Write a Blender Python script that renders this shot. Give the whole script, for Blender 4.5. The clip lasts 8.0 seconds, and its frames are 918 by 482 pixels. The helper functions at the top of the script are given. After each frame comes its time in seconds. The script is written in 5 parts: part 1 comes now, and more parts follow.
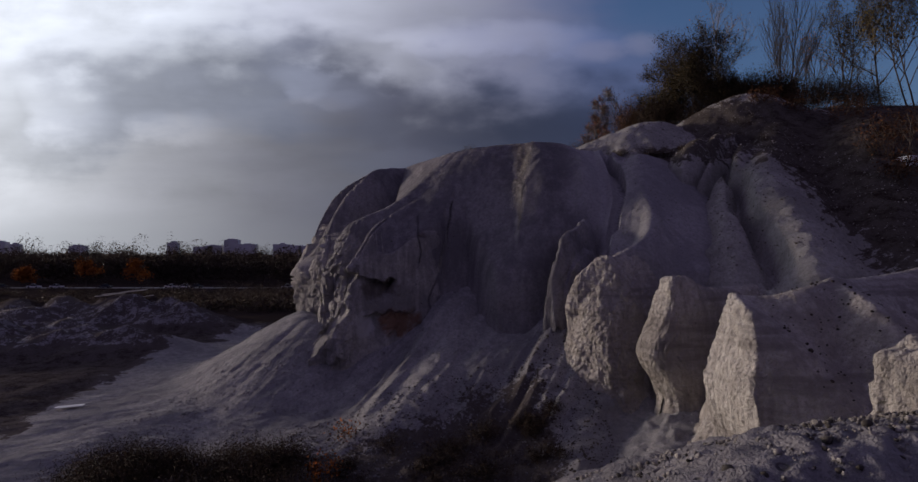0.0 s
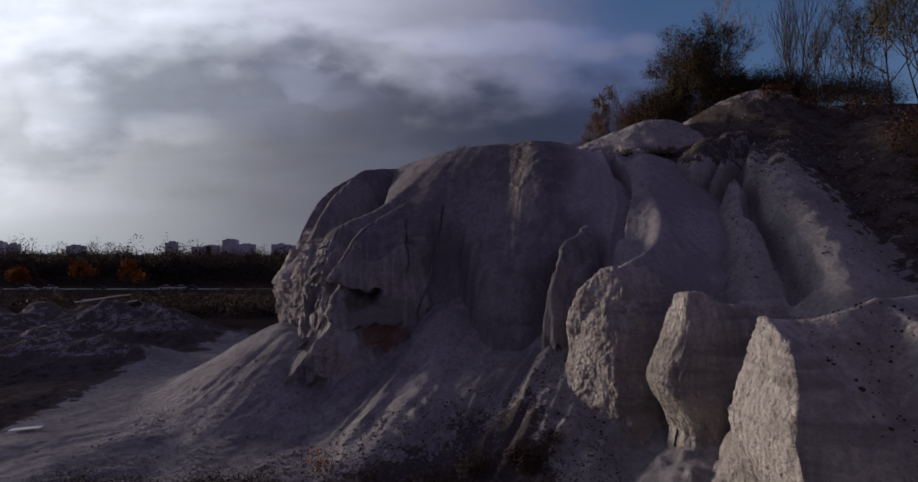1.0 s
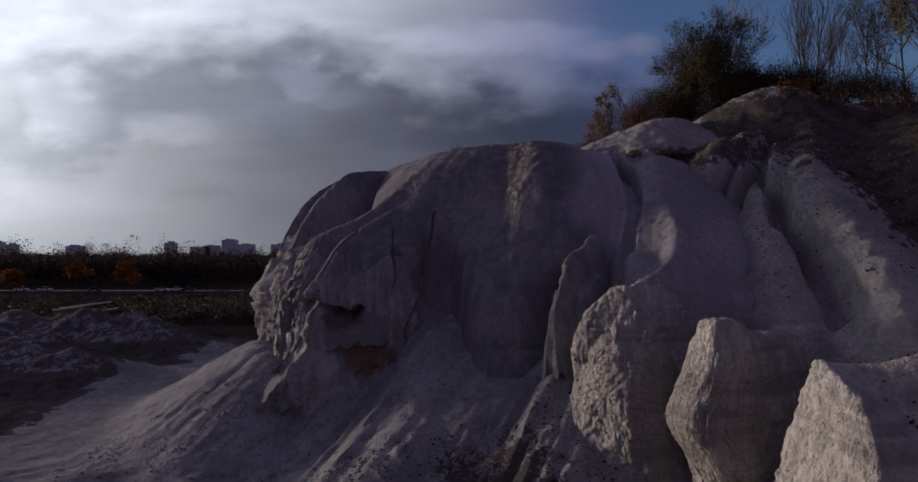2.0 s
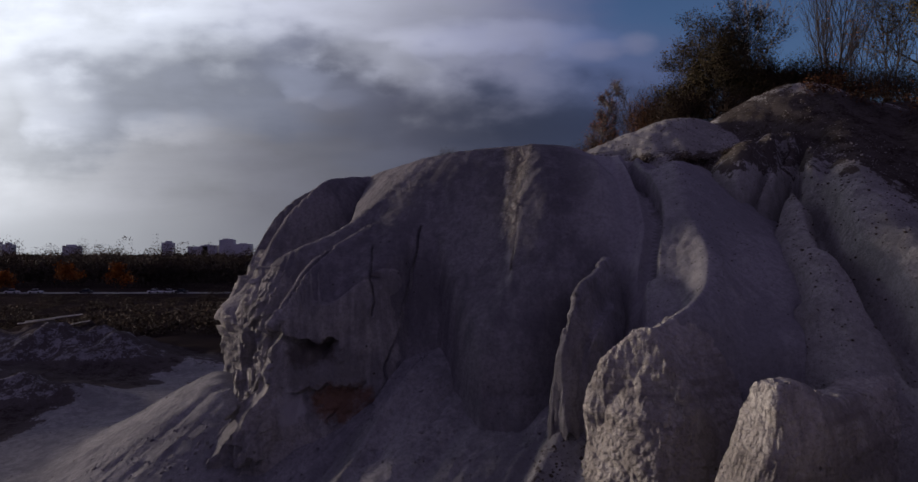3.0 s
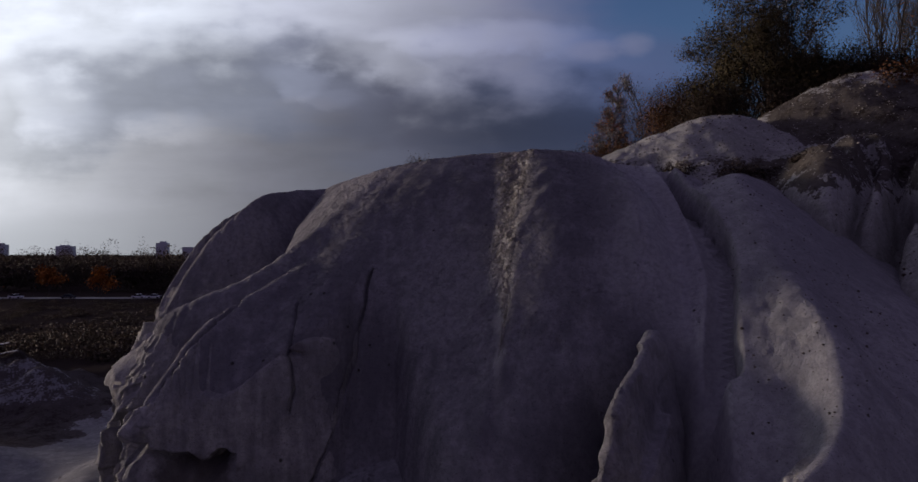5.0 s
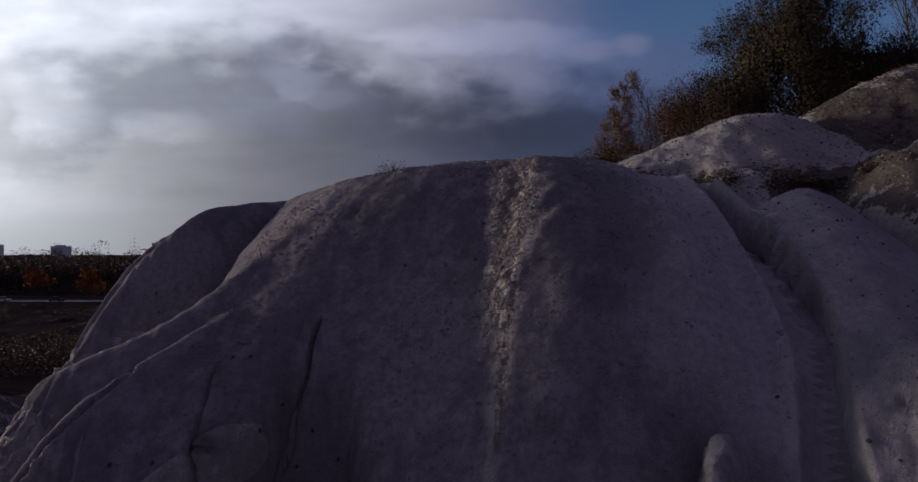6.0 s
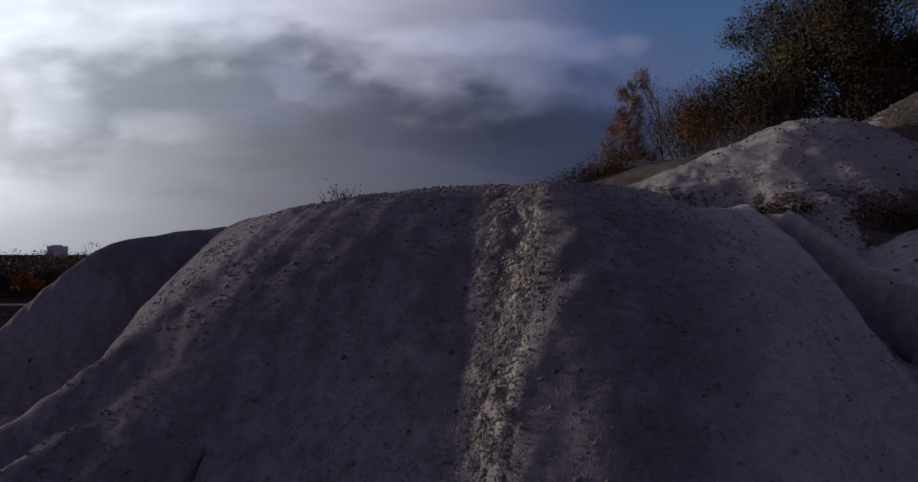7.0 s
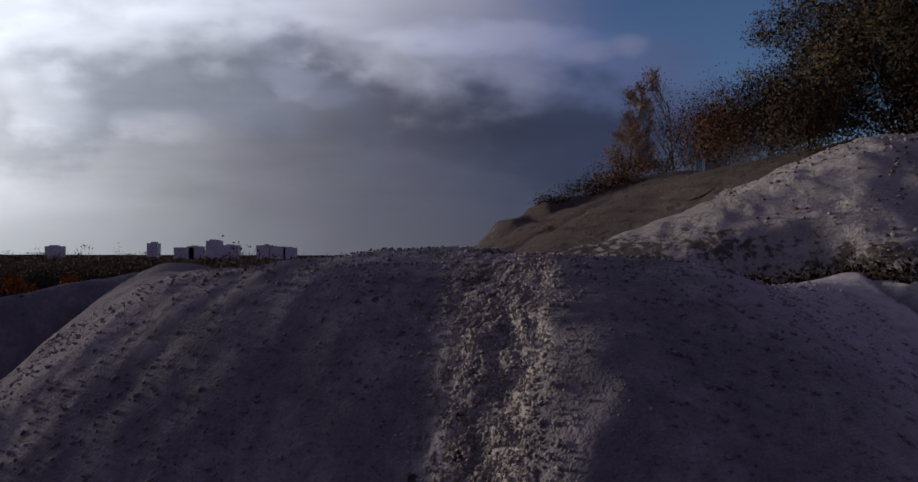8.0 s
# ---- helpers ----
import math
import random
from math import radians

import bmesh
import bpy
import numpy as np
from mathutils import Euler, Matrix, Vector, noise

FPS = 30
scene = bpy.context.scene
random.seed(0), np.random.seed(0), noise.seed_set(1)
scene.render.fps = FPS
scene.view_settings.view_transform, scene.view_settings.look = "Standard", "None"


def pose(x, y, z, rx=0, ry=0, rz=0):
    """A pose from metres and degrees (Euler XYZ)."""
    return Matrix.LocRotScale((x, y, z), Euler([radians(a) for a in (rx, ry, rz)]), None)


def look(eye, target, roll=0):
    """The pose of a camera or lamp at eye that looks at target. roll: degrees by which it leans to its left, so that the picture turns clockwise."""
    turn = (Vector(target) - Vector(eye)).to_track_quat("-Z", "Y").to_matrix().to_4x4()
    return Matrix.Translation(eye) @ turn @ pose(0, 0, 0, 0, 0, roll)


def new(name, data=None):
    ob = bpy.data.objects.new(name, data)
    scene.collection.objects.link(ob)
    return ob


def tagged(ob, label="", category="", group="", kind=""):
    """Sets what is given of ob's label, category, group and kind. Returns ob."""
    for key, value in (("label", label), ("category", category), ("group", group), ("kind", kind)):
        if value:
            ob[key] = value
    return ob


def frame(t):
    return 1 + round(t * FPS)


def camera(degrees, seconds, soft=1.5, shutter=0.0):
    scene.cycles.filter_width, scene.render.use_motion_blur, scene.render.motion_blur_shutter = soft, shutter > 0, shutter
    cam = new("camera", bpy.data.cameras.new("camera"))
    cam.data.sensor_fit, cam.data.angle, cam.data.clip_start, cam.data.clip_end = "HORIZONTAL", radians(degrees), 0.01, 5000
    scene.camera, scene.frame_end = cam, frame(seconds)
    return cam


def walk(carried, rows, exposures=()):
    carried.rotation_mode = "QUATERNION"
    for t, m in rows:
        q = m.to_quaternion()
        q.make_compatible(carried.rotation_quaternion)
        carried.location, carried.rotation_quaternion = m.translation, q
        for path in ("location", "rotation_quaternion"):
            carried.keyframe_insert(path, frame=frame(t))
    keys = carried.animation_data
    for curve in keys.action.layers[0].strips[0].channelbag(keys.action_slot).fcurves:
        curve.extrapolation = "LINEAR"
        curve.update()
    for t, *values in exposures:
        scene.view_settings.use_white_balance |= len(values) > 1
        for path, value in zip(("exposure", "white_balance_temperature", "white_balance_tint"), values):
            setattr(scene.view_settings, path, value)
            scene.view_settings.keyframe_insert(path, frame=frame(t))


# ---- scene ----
cam = camera(75.6, 8.0)
METRES, EYE, TILT, LEAN, TURN = 24.0, 10.0, 1.2, 0.0, 0.0
ROWS = [
    (0.0, 0.0, 0.0, 0.0, 0.0, 0.0, -0.0),
    (0.5, 0.0066, 0.0405, 0.0005, -0.05, 0.02, -0.03),
    (1.0, 0.0119, 0.0802, 0.0114, -0.1, 0.0, -0.02),
    (1.5, 0.0175, 0.1204, 0.0177, -0.09, 0.01, -0.03),
    (3.0, 0.035, 0.2957, 0.054, -0.28, -0.07, 0.03),
    (3.5, 0.0409, 0.3542, 0.0642, -0.37, -0.04, 0.01),
    (4.0, 0.0483, 0.4139, 0.0756, -0.42, -0.05, 0.02),
    (4.5, 0.0557, 0.4761, 0.0875, -0.49, -0.04, 0.0),
    (6.0, 0.076, 0.6874, 0.1271, -0.84, -0.04, -0.07),
    (6.5, 0.0845, 0.7617, 0.145, -0.92, -0.04, -0.1),
    (7.0, 0.0923, 0.8376, 0.1636, -1.01, -0.03, -0.14),
    (7.5, 0.1035, 0.9154, 0.1809, -1.05, -0.01, -0.18),
    (8.0, 0.1101, 0.9707, 0.2029, -1.09, -0.03, -0.18),
]
walk(cam, [(t, pose(0, 0, EYE, TILT, LEAN, TURN) @ pose(METRES * x, METRES * y, METRES * z, 90 + pitch, roll, yaw)) for t, x, y, z, yaw, pitch, roll in ROWS])

# ---- sky and sun ----
SUN_WAY = Vector((-0.902, 0.425, 0.094)).normalized()      # towards the sun: low, over the open land
sun = new("sun", bpy.data.lights.new("sun", "SUN"))
sun.data.energy, sun.data.angle, sun.data.color = 2.7, radians(9.0), (1.0, 0.84, 0.73)
sun.matrix_world = look((0, 0, 60), Vector((0, 0, 60)) - SUN_WAY)

world = bpy.data.worlds.new("sky")
scene.world = world
world.use_nodes = True


class Nodes:
    """Writes node trees briefly."""

    def __init__(self, tree):
        self.tree = tree
        tree.nodes.clear()

    def add(self, kind, **values):
        node = self.tree.nodes.new(kind)
        for key, value in values.items():
            setattr(node, key, value)
        return node

    def link(self, a, b):
        self.tree.links.new(a, b)

    def put(self, socket, value):
        if isinstance(value, bpy.types.NodeSocket):
            self.link(value, socket)
        elif value is not None:
            if socket.type == "RGBA" and len(value) == 3:
                value = (*value, 1.0)
            socket.default_value = value

    def math(self, op, a, b=None, c=None, clamp=False):
        node = self.add("ShaderNodeMath", operation=op, use_clamp=clamp)
        for socket, value in zip(node.inputs, (a, b, c)):
            self.put(socket, value)
        return node.outputs[0]

    def step(self, value, lo, hi, out_lo=0.0, out_hi=1.0):
        node = self.add("ShaderNodeMapRange", interpolation_type="SMOOTHSTEP")
        for socket, v in zip(node.inputs, (value, lo, hi, out_lo, out_hi)):
            self.put(socket, v)
        return node.outputs[0]

    def mix(self, fac, a, b, blend="MIX"):
        node = self.add("ShaderNodeMix", data_type="RGBA", blend_type=blend)
        self.put(node.inputs[0], fac)
        self.put(node.inputs[6], a)
        self.put(node.inputs[7], b)
        return node.outputs[2]

    def noise(self, vector, scale, detail=4.0, rough=0.5, warp=0.0):
        node = self.add("ShaderNodeTexNoise")
        if vector is not None:
            self.link(vector, node.inputs["Vector"])
        for key, v in (("Scale", scale), ("Detail", detail), ("Roughness", rough), ("Distortion", warp)):
            node.inputs[key].default_value = v
        return node.outputs["Fac"]

    def ramp(self, fac, *stops):
        node = self.add("ShaderNodeValToRGB")
        els = node.color_ramp.elements
        while len(els) < len(stops):
            els.new(0.5)
        for el, (at, col) in zip(els, stops):
            el.position, el.color = at, (*col, 1.0) if len(col) == 3 else col
        self.put(node.inputs[0], fac)
        return node.outputs[0]

    def scaled(self, vector, x, y, z):
        node = self.add("ShaderNodeMapping")
        self.link(vector, node.inputs[0])
        node.inputs["Scale"].default_value = (x, y, z)
        return node.outputs[0]


def sky_nodes():
    n = Nodes(world.node_tree)
    way = n.add("ShaderNodeTexCoord").outputs["Generated"]
    part = n.add("ShaderNodeSeparateXYZ")
    n.link(way, part.inputs[0])
    x, y, z = part.outputs
    clear = n.add("ShaderNodeTexSky", sky_type="NISHITA", sun_disc=False, sun_elevation=math.asin(SUN_WAY.z),
                  sun_rotation=math.atan2(SUN_WAY.x, SUN_WAY.y), air_density=1.0, dust_density=0.6, ozone_density=2.5)
    blue = n.mix(1.0, clear.outputs[0], (0.104, 0.101, 0.134), "MULTIPLY")
    # u and v: how far to the side and how high, seen along the flight
    ahead = n.math("MAXIMUM", y, 0.15)
    u0, v0 = n.math("DIVIDE", x, ahead), n.math("DIVIDE", z, ahead)
    flat = n.add("ShaderNodeCombineXYZ")
    n.link(u0, flat.inputs[0])
    n.link(n.math("MULTIPLY", v0, 1.7), flat.inputs[1])
    drawn = flat.outputs[0]
    broad = n.math("SUBTRACT", n.noise(drawn, 3.0, 3.0, 0.5), 0.5)
    billow = n.math("SUBTRACT", n.noise(drawn, 6.0, 7.0, 0.52), 0.5)
    wisp = n.math("SUBTRACT", n.noise(n.scaled(drawn, 1.0, 3.2, 1.0), 4.0, 6.0, 0.5), 0.5)
    u = n.math("ADD", u0, n.math("ADD", n.math("MULTIPLY", broad, 0.16), n.math("MULTIPLY", billow, 0.16)))
    across = n.math("MULTIPLY_ADD", u, 0.5, 0.5)
    # three tiers: the veil above, the dark bank with a billowing upper edge, the paler air below it
    veil = n.ramp(across, (0.0, (0.88, 0.91, 0.96)), (0.11, (0.84, 0.88, 0.94)), (0.27, (0.77, 0.81, 0.89)), (0.36, (0.54, 0.56, 0.65)), (0.45, (0.34, 0.35, 0.42)), (0.54, (0.19, 0.20, 0.285)),
                  (0.62, (0.085, 0.11, 0.21)), (0.72, (0.07, 0.10, 0.20)))
    bank = n.ramp(across, (0.0, (0.68, 0.69, 0.71)), (0.12, (0.54, 0.56, 0.59)), (0.20, (0.33, 0.35, 0.40)), (0.34, (0.19, 0.205, 0.26)), (0.45, (0.10, 0.105, 0.145)), (0.54, (0.048, 0.056, 0.092)), (0.64, (0.032, 0.042, 0.080)), (0.8, (0.034, 0.046, 0.085)))
    low = n.ramp(across, (0.0, (0.70, 0.72, 0.75)), (0.13, (0.63, 0.645, 0.67)), (0.24, (0.35, 0.355, 0.38)), (0.34, (0.185, 0.187, 0.212)), (0.44, (0.104, 0.107, 0.138)), (0.55, (0.062, 0.069, 0.105)), (0.7, (0.045, 0.052, 0.085)))
    edge = n.ramp(n.math("MULTIPLY_ADD", u0, 0.5, 0.5), (0.12, (0.29,) * 3), (0.20, (0.345,) * 3), (0.27, (0.385,) * 3), (0.40, (0.365,) * 3), (0.45, (0.31,) * 3), (0.52, (0.285,) * 3), (0.62, (0.275,) * 3), (0.75, (0.30,) * 3))
    below = n.math("SUBTRACT", edge, v0)
    below = n.math("ADD", below, n.math("ADD", n.math("MULTIPLY", billow, 0.26), n.math("MULTIPLY", broad, 0.10)))
    sky = n.mix(n.step(below, -0.05, 0.075), veil, bank)
    fade = n.math("ADD", below, n.math("MULTIPLY", wisp, 0.16))
    sky = n.mix(n.step(fade, 0.10, 0.21), sky, low)
    # light and shade within the clouds, strongest near the veiled sun
    stir = n.math("ADD", n.math("MULTIPLY", billow, 1.2), n.math("MULTIPLY", wisp, 0.45))
    stir = n.math("MULTIPLY", stir, n.step(u0, 0.35, -0.4, 0.25, 0.9))
    stir = n.math("ADD", 1.0, n.math("MULTIPLY", stir, n.step(v0, 0.0, 0.12, 0.25, 1.0)))
    sky = n.mix(1.0, sky, stir, "MULTIPLY")
    # single billows: where they hang, how wide and high they are, and how much light they let through
    for bu, bv, wide, high, gain in ((-0.50, 0.295, 0.20, 0.060, 0.90), (-0.185, 0.335, 0.055, 0.035, 0.80), (-0.40, 0.345, 0.09, 0.03, 0.90), (-0.275, 0.295, 0.06, 0.032, 1.28), (-0.20, 0.268, 0.05, 0.016, 1.15),
                                     (-0.49, 0.215, 0.09, 0.026, 1.22), (-0.66, 0.25, 0.07, 0.08, 1.30), (0.0, 0.215, 0.24, 0.05, 0.80), (-0.10, 0.305, 0.05, 0.03, 0.85), (0.08, 0.365, 0.22, 0.03, 1.30), 
                                     (-0.32, 0.17, 0.22, 0.030, 0.92)):
        du = n.math("DIVIDE", n.math("SUBTRACT", u, bu), wide)
        dv = n.math("DIVIDE", n.math("SUBTRACT", n.math("ADD", v0, n.math("MULTIPLY", billow, 0.10)), bv), high)
        near_ = n.math("SUBTRACT", 1.0, n.math("ADD", n.math("MULTIPLY", du, du), n.math("MULTIPLY", dv, dv)))
        near_ = n.math("ADD", near_, n.math("MULTIPLY", billow, 1.2))
        sky = n.mix(1.0, sky, n.step(near_, -0.6, 0.9, 1.0, gain), "MULTIPLY")
    # the haze along the horizon
    haze = n.ramp(n.math("MULTIPLY_ADD", u0, 0.5, 0.5), (0.1, (0.42, 0.44, 0.46)), (0.25, (0.28, 0.29, 0.31)), (0.40, (0.130, 0.132, 0.155)), (0.55, (0.064, 0.067, 0.092)), (0.7, (0.06, 0.066, 0.095)))
    sky = n.mix(n.step(v0, 0.10, 0.0, 0.0, 0.75), sky, haze)
    # the open sky between the clouds, and the two small heaps in it
    gap = n.math("ADD", n.math("MULTIPLY", u0, 1.0), n.math("MULTIPLY", v0, 1.1))
    gap = n.math("ADD", gap, n.math("ADD", n.math("MULTIPLY", broad, 0.5), n.math("MULTIPLY", wisp, 0.22)))
    sky = n.mix(1.0, sky, (1.05, 1.06, 1.11), "MULTIPLY")
    out = n.mix(n.step(gap, 0.54, 0.84), sky, blue)
    for hu, hv, wide, high in ((0.315, 0.355, 0.045, 0.026), (0.24, 0.345, 0.06, 0.022)):
        du = n.math("DIVIDE", n.math("SUBTRACT", u0, hu), wide)
        dv = n.math("DIVIDE", n.math("SUBTRACT", v0, hv), high)
        heap = n.math("SUBTRACT", n.math("ADD", 1.0, n.math("MULTIPLY", billow, 3.0)), n.math("ADD", n.math("MULTIPLY", du, du), n.math("MULTIPLY", dv, dv)))
        out = n.mix(n.step(heap, 0.0, 1.3, 0.0, 0.55), out, (0.19, 0.20, 0.31))
    # overhead and behind the deck is thick and even
    thick = n.math("MULTIPLY", n.step(z, 0.72, 0.42), n.step(y, -0.12, 0.42))
    out = n.mix(thick, n.mix(n.step(x, -0.7, 0.9), (0.112, 0.096, 0.186), (0.112, 0.097, 0.190)), out)
    shade = n.add("ShaderNodeBackground")
    n.link(out, shade.inputs[0])
    shade.inputs[1].default_value = 1.0
    n.link(shade.outputs[0], n.add("ShaderNodeOutputWorld").inputs[0])


sky_nodes()

# ---- materials ----
def material(name):
    m = bpy.data.materials.new(name)
    m.use_nodes = True
    n = Nodes(m.node_tree)
    shader = n.add("ShaderNodeBsdfPrincipled")
    n.link(shader.outputs[0], n.add("ShaderNodeOutputMaterial").inputs[0])
    place = n.add("ShaderNodeNewGeometry").outputs["Position"]
    return m, n, shader, place


def bumped(n, shader, height, strength, distance):
    b = n.add("ShaderNodeBump")
    b.inputs["Strength"].default_value, b.inputs["Distance"].default_value = strength, distance
    n.link(height, b.inputs["Height"])
    n.link(b.outputs[0], shader.inputs["Normal"])


def chalk(name, pale, grey, dirt, dirt_amount, stain=None, field=None, cracks=0.0, pebbles=0.0, lightened=False, layers=0.0):
    """Weathered chalk: pale rock with grey bloom, soil caught on the flatter parts and small dark holes."""
    m, n, shader, place = material(name)
    large = n.noise(place, 0.35, 4, 0.6)
    mid = n.noise(place, 1.7, 5, 0.6)
    small = n.noise(place, 9.0, 5, 0.65)
    grit = n.noise(place, 45.0, 3, 0.6)
    streak = n.noise(n.scaled(place, 3.2, 3.2, 0.35), 1.0, 4, 0.6)
    base = n.mix(n.step(n.math("ADD", large, n.math("MULTIPLY", n.math("SUBTRACT", streak, 0.5), 0.7)), 0.35, 0.68), grey, pale)
    base = n.mix(n.step(small, 0.35, 0.7, 0.0, 0.5), base, tuple(c * 0.68 for c in grey))
    base = n.mix(n.step(n.noise(place, 26.0, 4, 0.7), 0.55, 0.70, 0.0, 0.7), base, tuple(c * 0.45 for c in grey))
    if layers:
        layer = n.noise(n.scaled(place, 0.22, 0.22, 2.4), 1.0, 4, 0.6)
        base = n.mix(n.step(layer, 0.48, 0.66, 0.0, layers), base, tuple(c * 0.62 for c in grey))
    up = n.add("ShaderNodeSeparateXYZ")
    n.link(n.add("ShaderNodeNewGeometry").outputs["Normal"], up.inputs[0])
    soil = n.math("ADD", n.math("ADD", mid, n.math("MULTIPLY", up.outputs[2], 0.22)), n.math("MULTIPLY", n.math("SUBTRACT", small, 0.5), 0.7))
    if field is not None:
        soil = n.math("ADD", soil, field(n, place, mid))
    base = n.mix(n.step(soil, 0.92 - dirt_amount, 1.02 - dirt_amount, 0.0, 0.8), base, dirt)
    base = n.mix(n.step(soil, 1.2 - dirt_amount, 1.6 - dirt_amount, 0.0, 0.95), base, tuple(c * 0.6 for c in dirt))
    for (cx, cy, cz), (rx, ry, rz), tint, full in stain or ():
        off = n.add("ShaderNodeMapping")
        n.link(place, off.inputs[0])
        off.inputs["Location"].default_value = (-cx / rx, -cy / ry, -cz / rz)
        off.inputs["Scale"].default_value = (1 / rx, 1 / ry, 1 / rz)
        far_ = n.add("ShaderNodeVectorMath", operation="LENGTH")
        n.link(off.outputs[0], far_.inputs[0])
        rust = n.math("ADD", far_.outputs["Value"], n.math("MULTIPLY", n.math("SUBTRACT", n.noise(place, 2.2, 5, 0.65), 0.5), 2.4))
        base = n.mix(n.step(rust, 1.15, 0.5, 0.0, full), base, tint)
    if lightened:
        # broken chalk along the step's streak, with part of its sunlight in the colour
        p = n.add("ShaderNodeSeparateXYZ")
        n.link(place, p.inputs[0])
        line_ = n.math("MULTIPLY_ADD", p.outputs[1], 0.163, -1.53)
        off_ = n.math("ABSOLUTE", n.math("SUBTRACT", p.outputs[0], line_))
        off_ = n.math("ADD", off_, n.math("MULTIPLY", n.math("SUBTRACT", mid, 0.5), 0.5))
        wide_ = n.step(p.outputs[1], 24.0, 28.0, 0.05, 0.42)
        band = n.math("MULTIPLY", n.step(n.math("SUBTRACT", off_, wide_), 0.10, -0.06), n.step(p.outputs[1], 22.6, 24.5))
        base = n.mix(n.math("MULTIPLY", band, 0.85), base, (0.47, 0.45, 0.42))
    if lightened:
        # the eastern shoulder is painted paler to make up for light missing there
        base = n.mix(n.step(n.math("ADD", p.outputs[0], n.math("MULTIPLY", n.math("SUBTRACT", large, 0.5), 2.5)), 3.8, 5.8, 0.0, 0.75), base, n.mix(n.step(small, 0.35, 0.7), (0.50, 0.485, 0.49), (0.38, 0.37, 0.38)))
    pit = n.add("ShaderNodeTexVoronoi")
    n.link(place, pit.inputs["Vector"])
    pit.inputs["Scale"].default_value = 2.6
    holes = n.math("MULTIPLY", n.step(pit.outputs["Distance"], 0.10, 0.05), n.step(n.noise(place, 0.5, 2), 0.52, 0.6))
    base = n.mix(n.math("MULTIPLY", holes, 0.8), base, (0.05, 0.045, 0.04))
    n.link(base, shader.inputs["Base Color"])
    shader.inputs["Roughness"].default_value = 0.95
    shader.inputs["Specular IOR Level"].default_value = 0.0
    h = n.math("ADD", n.math("MULTIPLY", small, 0.6), n.math("MULTIPLY", grit, 0.5))
    h = n.math("ADD", h, n.math("MULTIPLY", mid, 0.8))
    h = n.math("SUBTRACT", h, holes)
    if pebbles:
        for scale in (9.0, 22.0):
            stone = n.add("ShaderNodeTexVoronoi")
            n.link(place, stone.inputs["Vector"])
            stone.inputs["Scale"].default_value = scale
            h = n.math("SUBTRACT", h, n.math("MULTIPLY", stone.outputs["Distance"], pebbles * 6.0 / scale))
    if cracks:
        bent = n.add("ShaderNodeVectorMath", operation="ADD")
        n.link(n.scaled(place, 0.55, 0.45, 0.07), bent.inputs[0])
        swirl = n.add("ShaderNodeTexNoise")
        n.link(place, swirl.inputs["Vector"])
        swirl.inputs["Scale"].default_value, swirl.inputs["Detail"].default_value = 0.9, 5.0
        small_ = n.add("ShaderNodeVectorMath", operation="SCALE")
        n.link(swirl.outputs["Color"], small_.inputs[0])
        small_.inputs["Scale"].default_value = 0.32
        n.link(small_.outputs[0], bent.inputs[1])
        cell = n.add("ShaderNodeTexVoronoi", feature="DISTANCE_TO_EDGE")
        n.link(bent.outputs[0], cell.inputs["Vector"])
        cell.inputs["Scale"].default_value = 1.0
        line = n.math("MULTIPLY", n.step(cell.outputs["Distance"], 0.009, 0.002), n.math("MULTIPLY", n.step(up.outputs[2], 0.72, 0.55), n.step(n.noise(place, 0.45, 3), 0.53, 0.60)))
        h = n.math("SUBTRACT", h, n.math("MULTIPLY", line, 0.8))
        dark = n.mix(n.math("MULTIPLY", line, cracks), base, (0.05, 0.045, 0.045))
        n.link(dark, shader.inputs["Base Color"])
    bumped(n, shader, h, 1.0, 0.09)
    return m


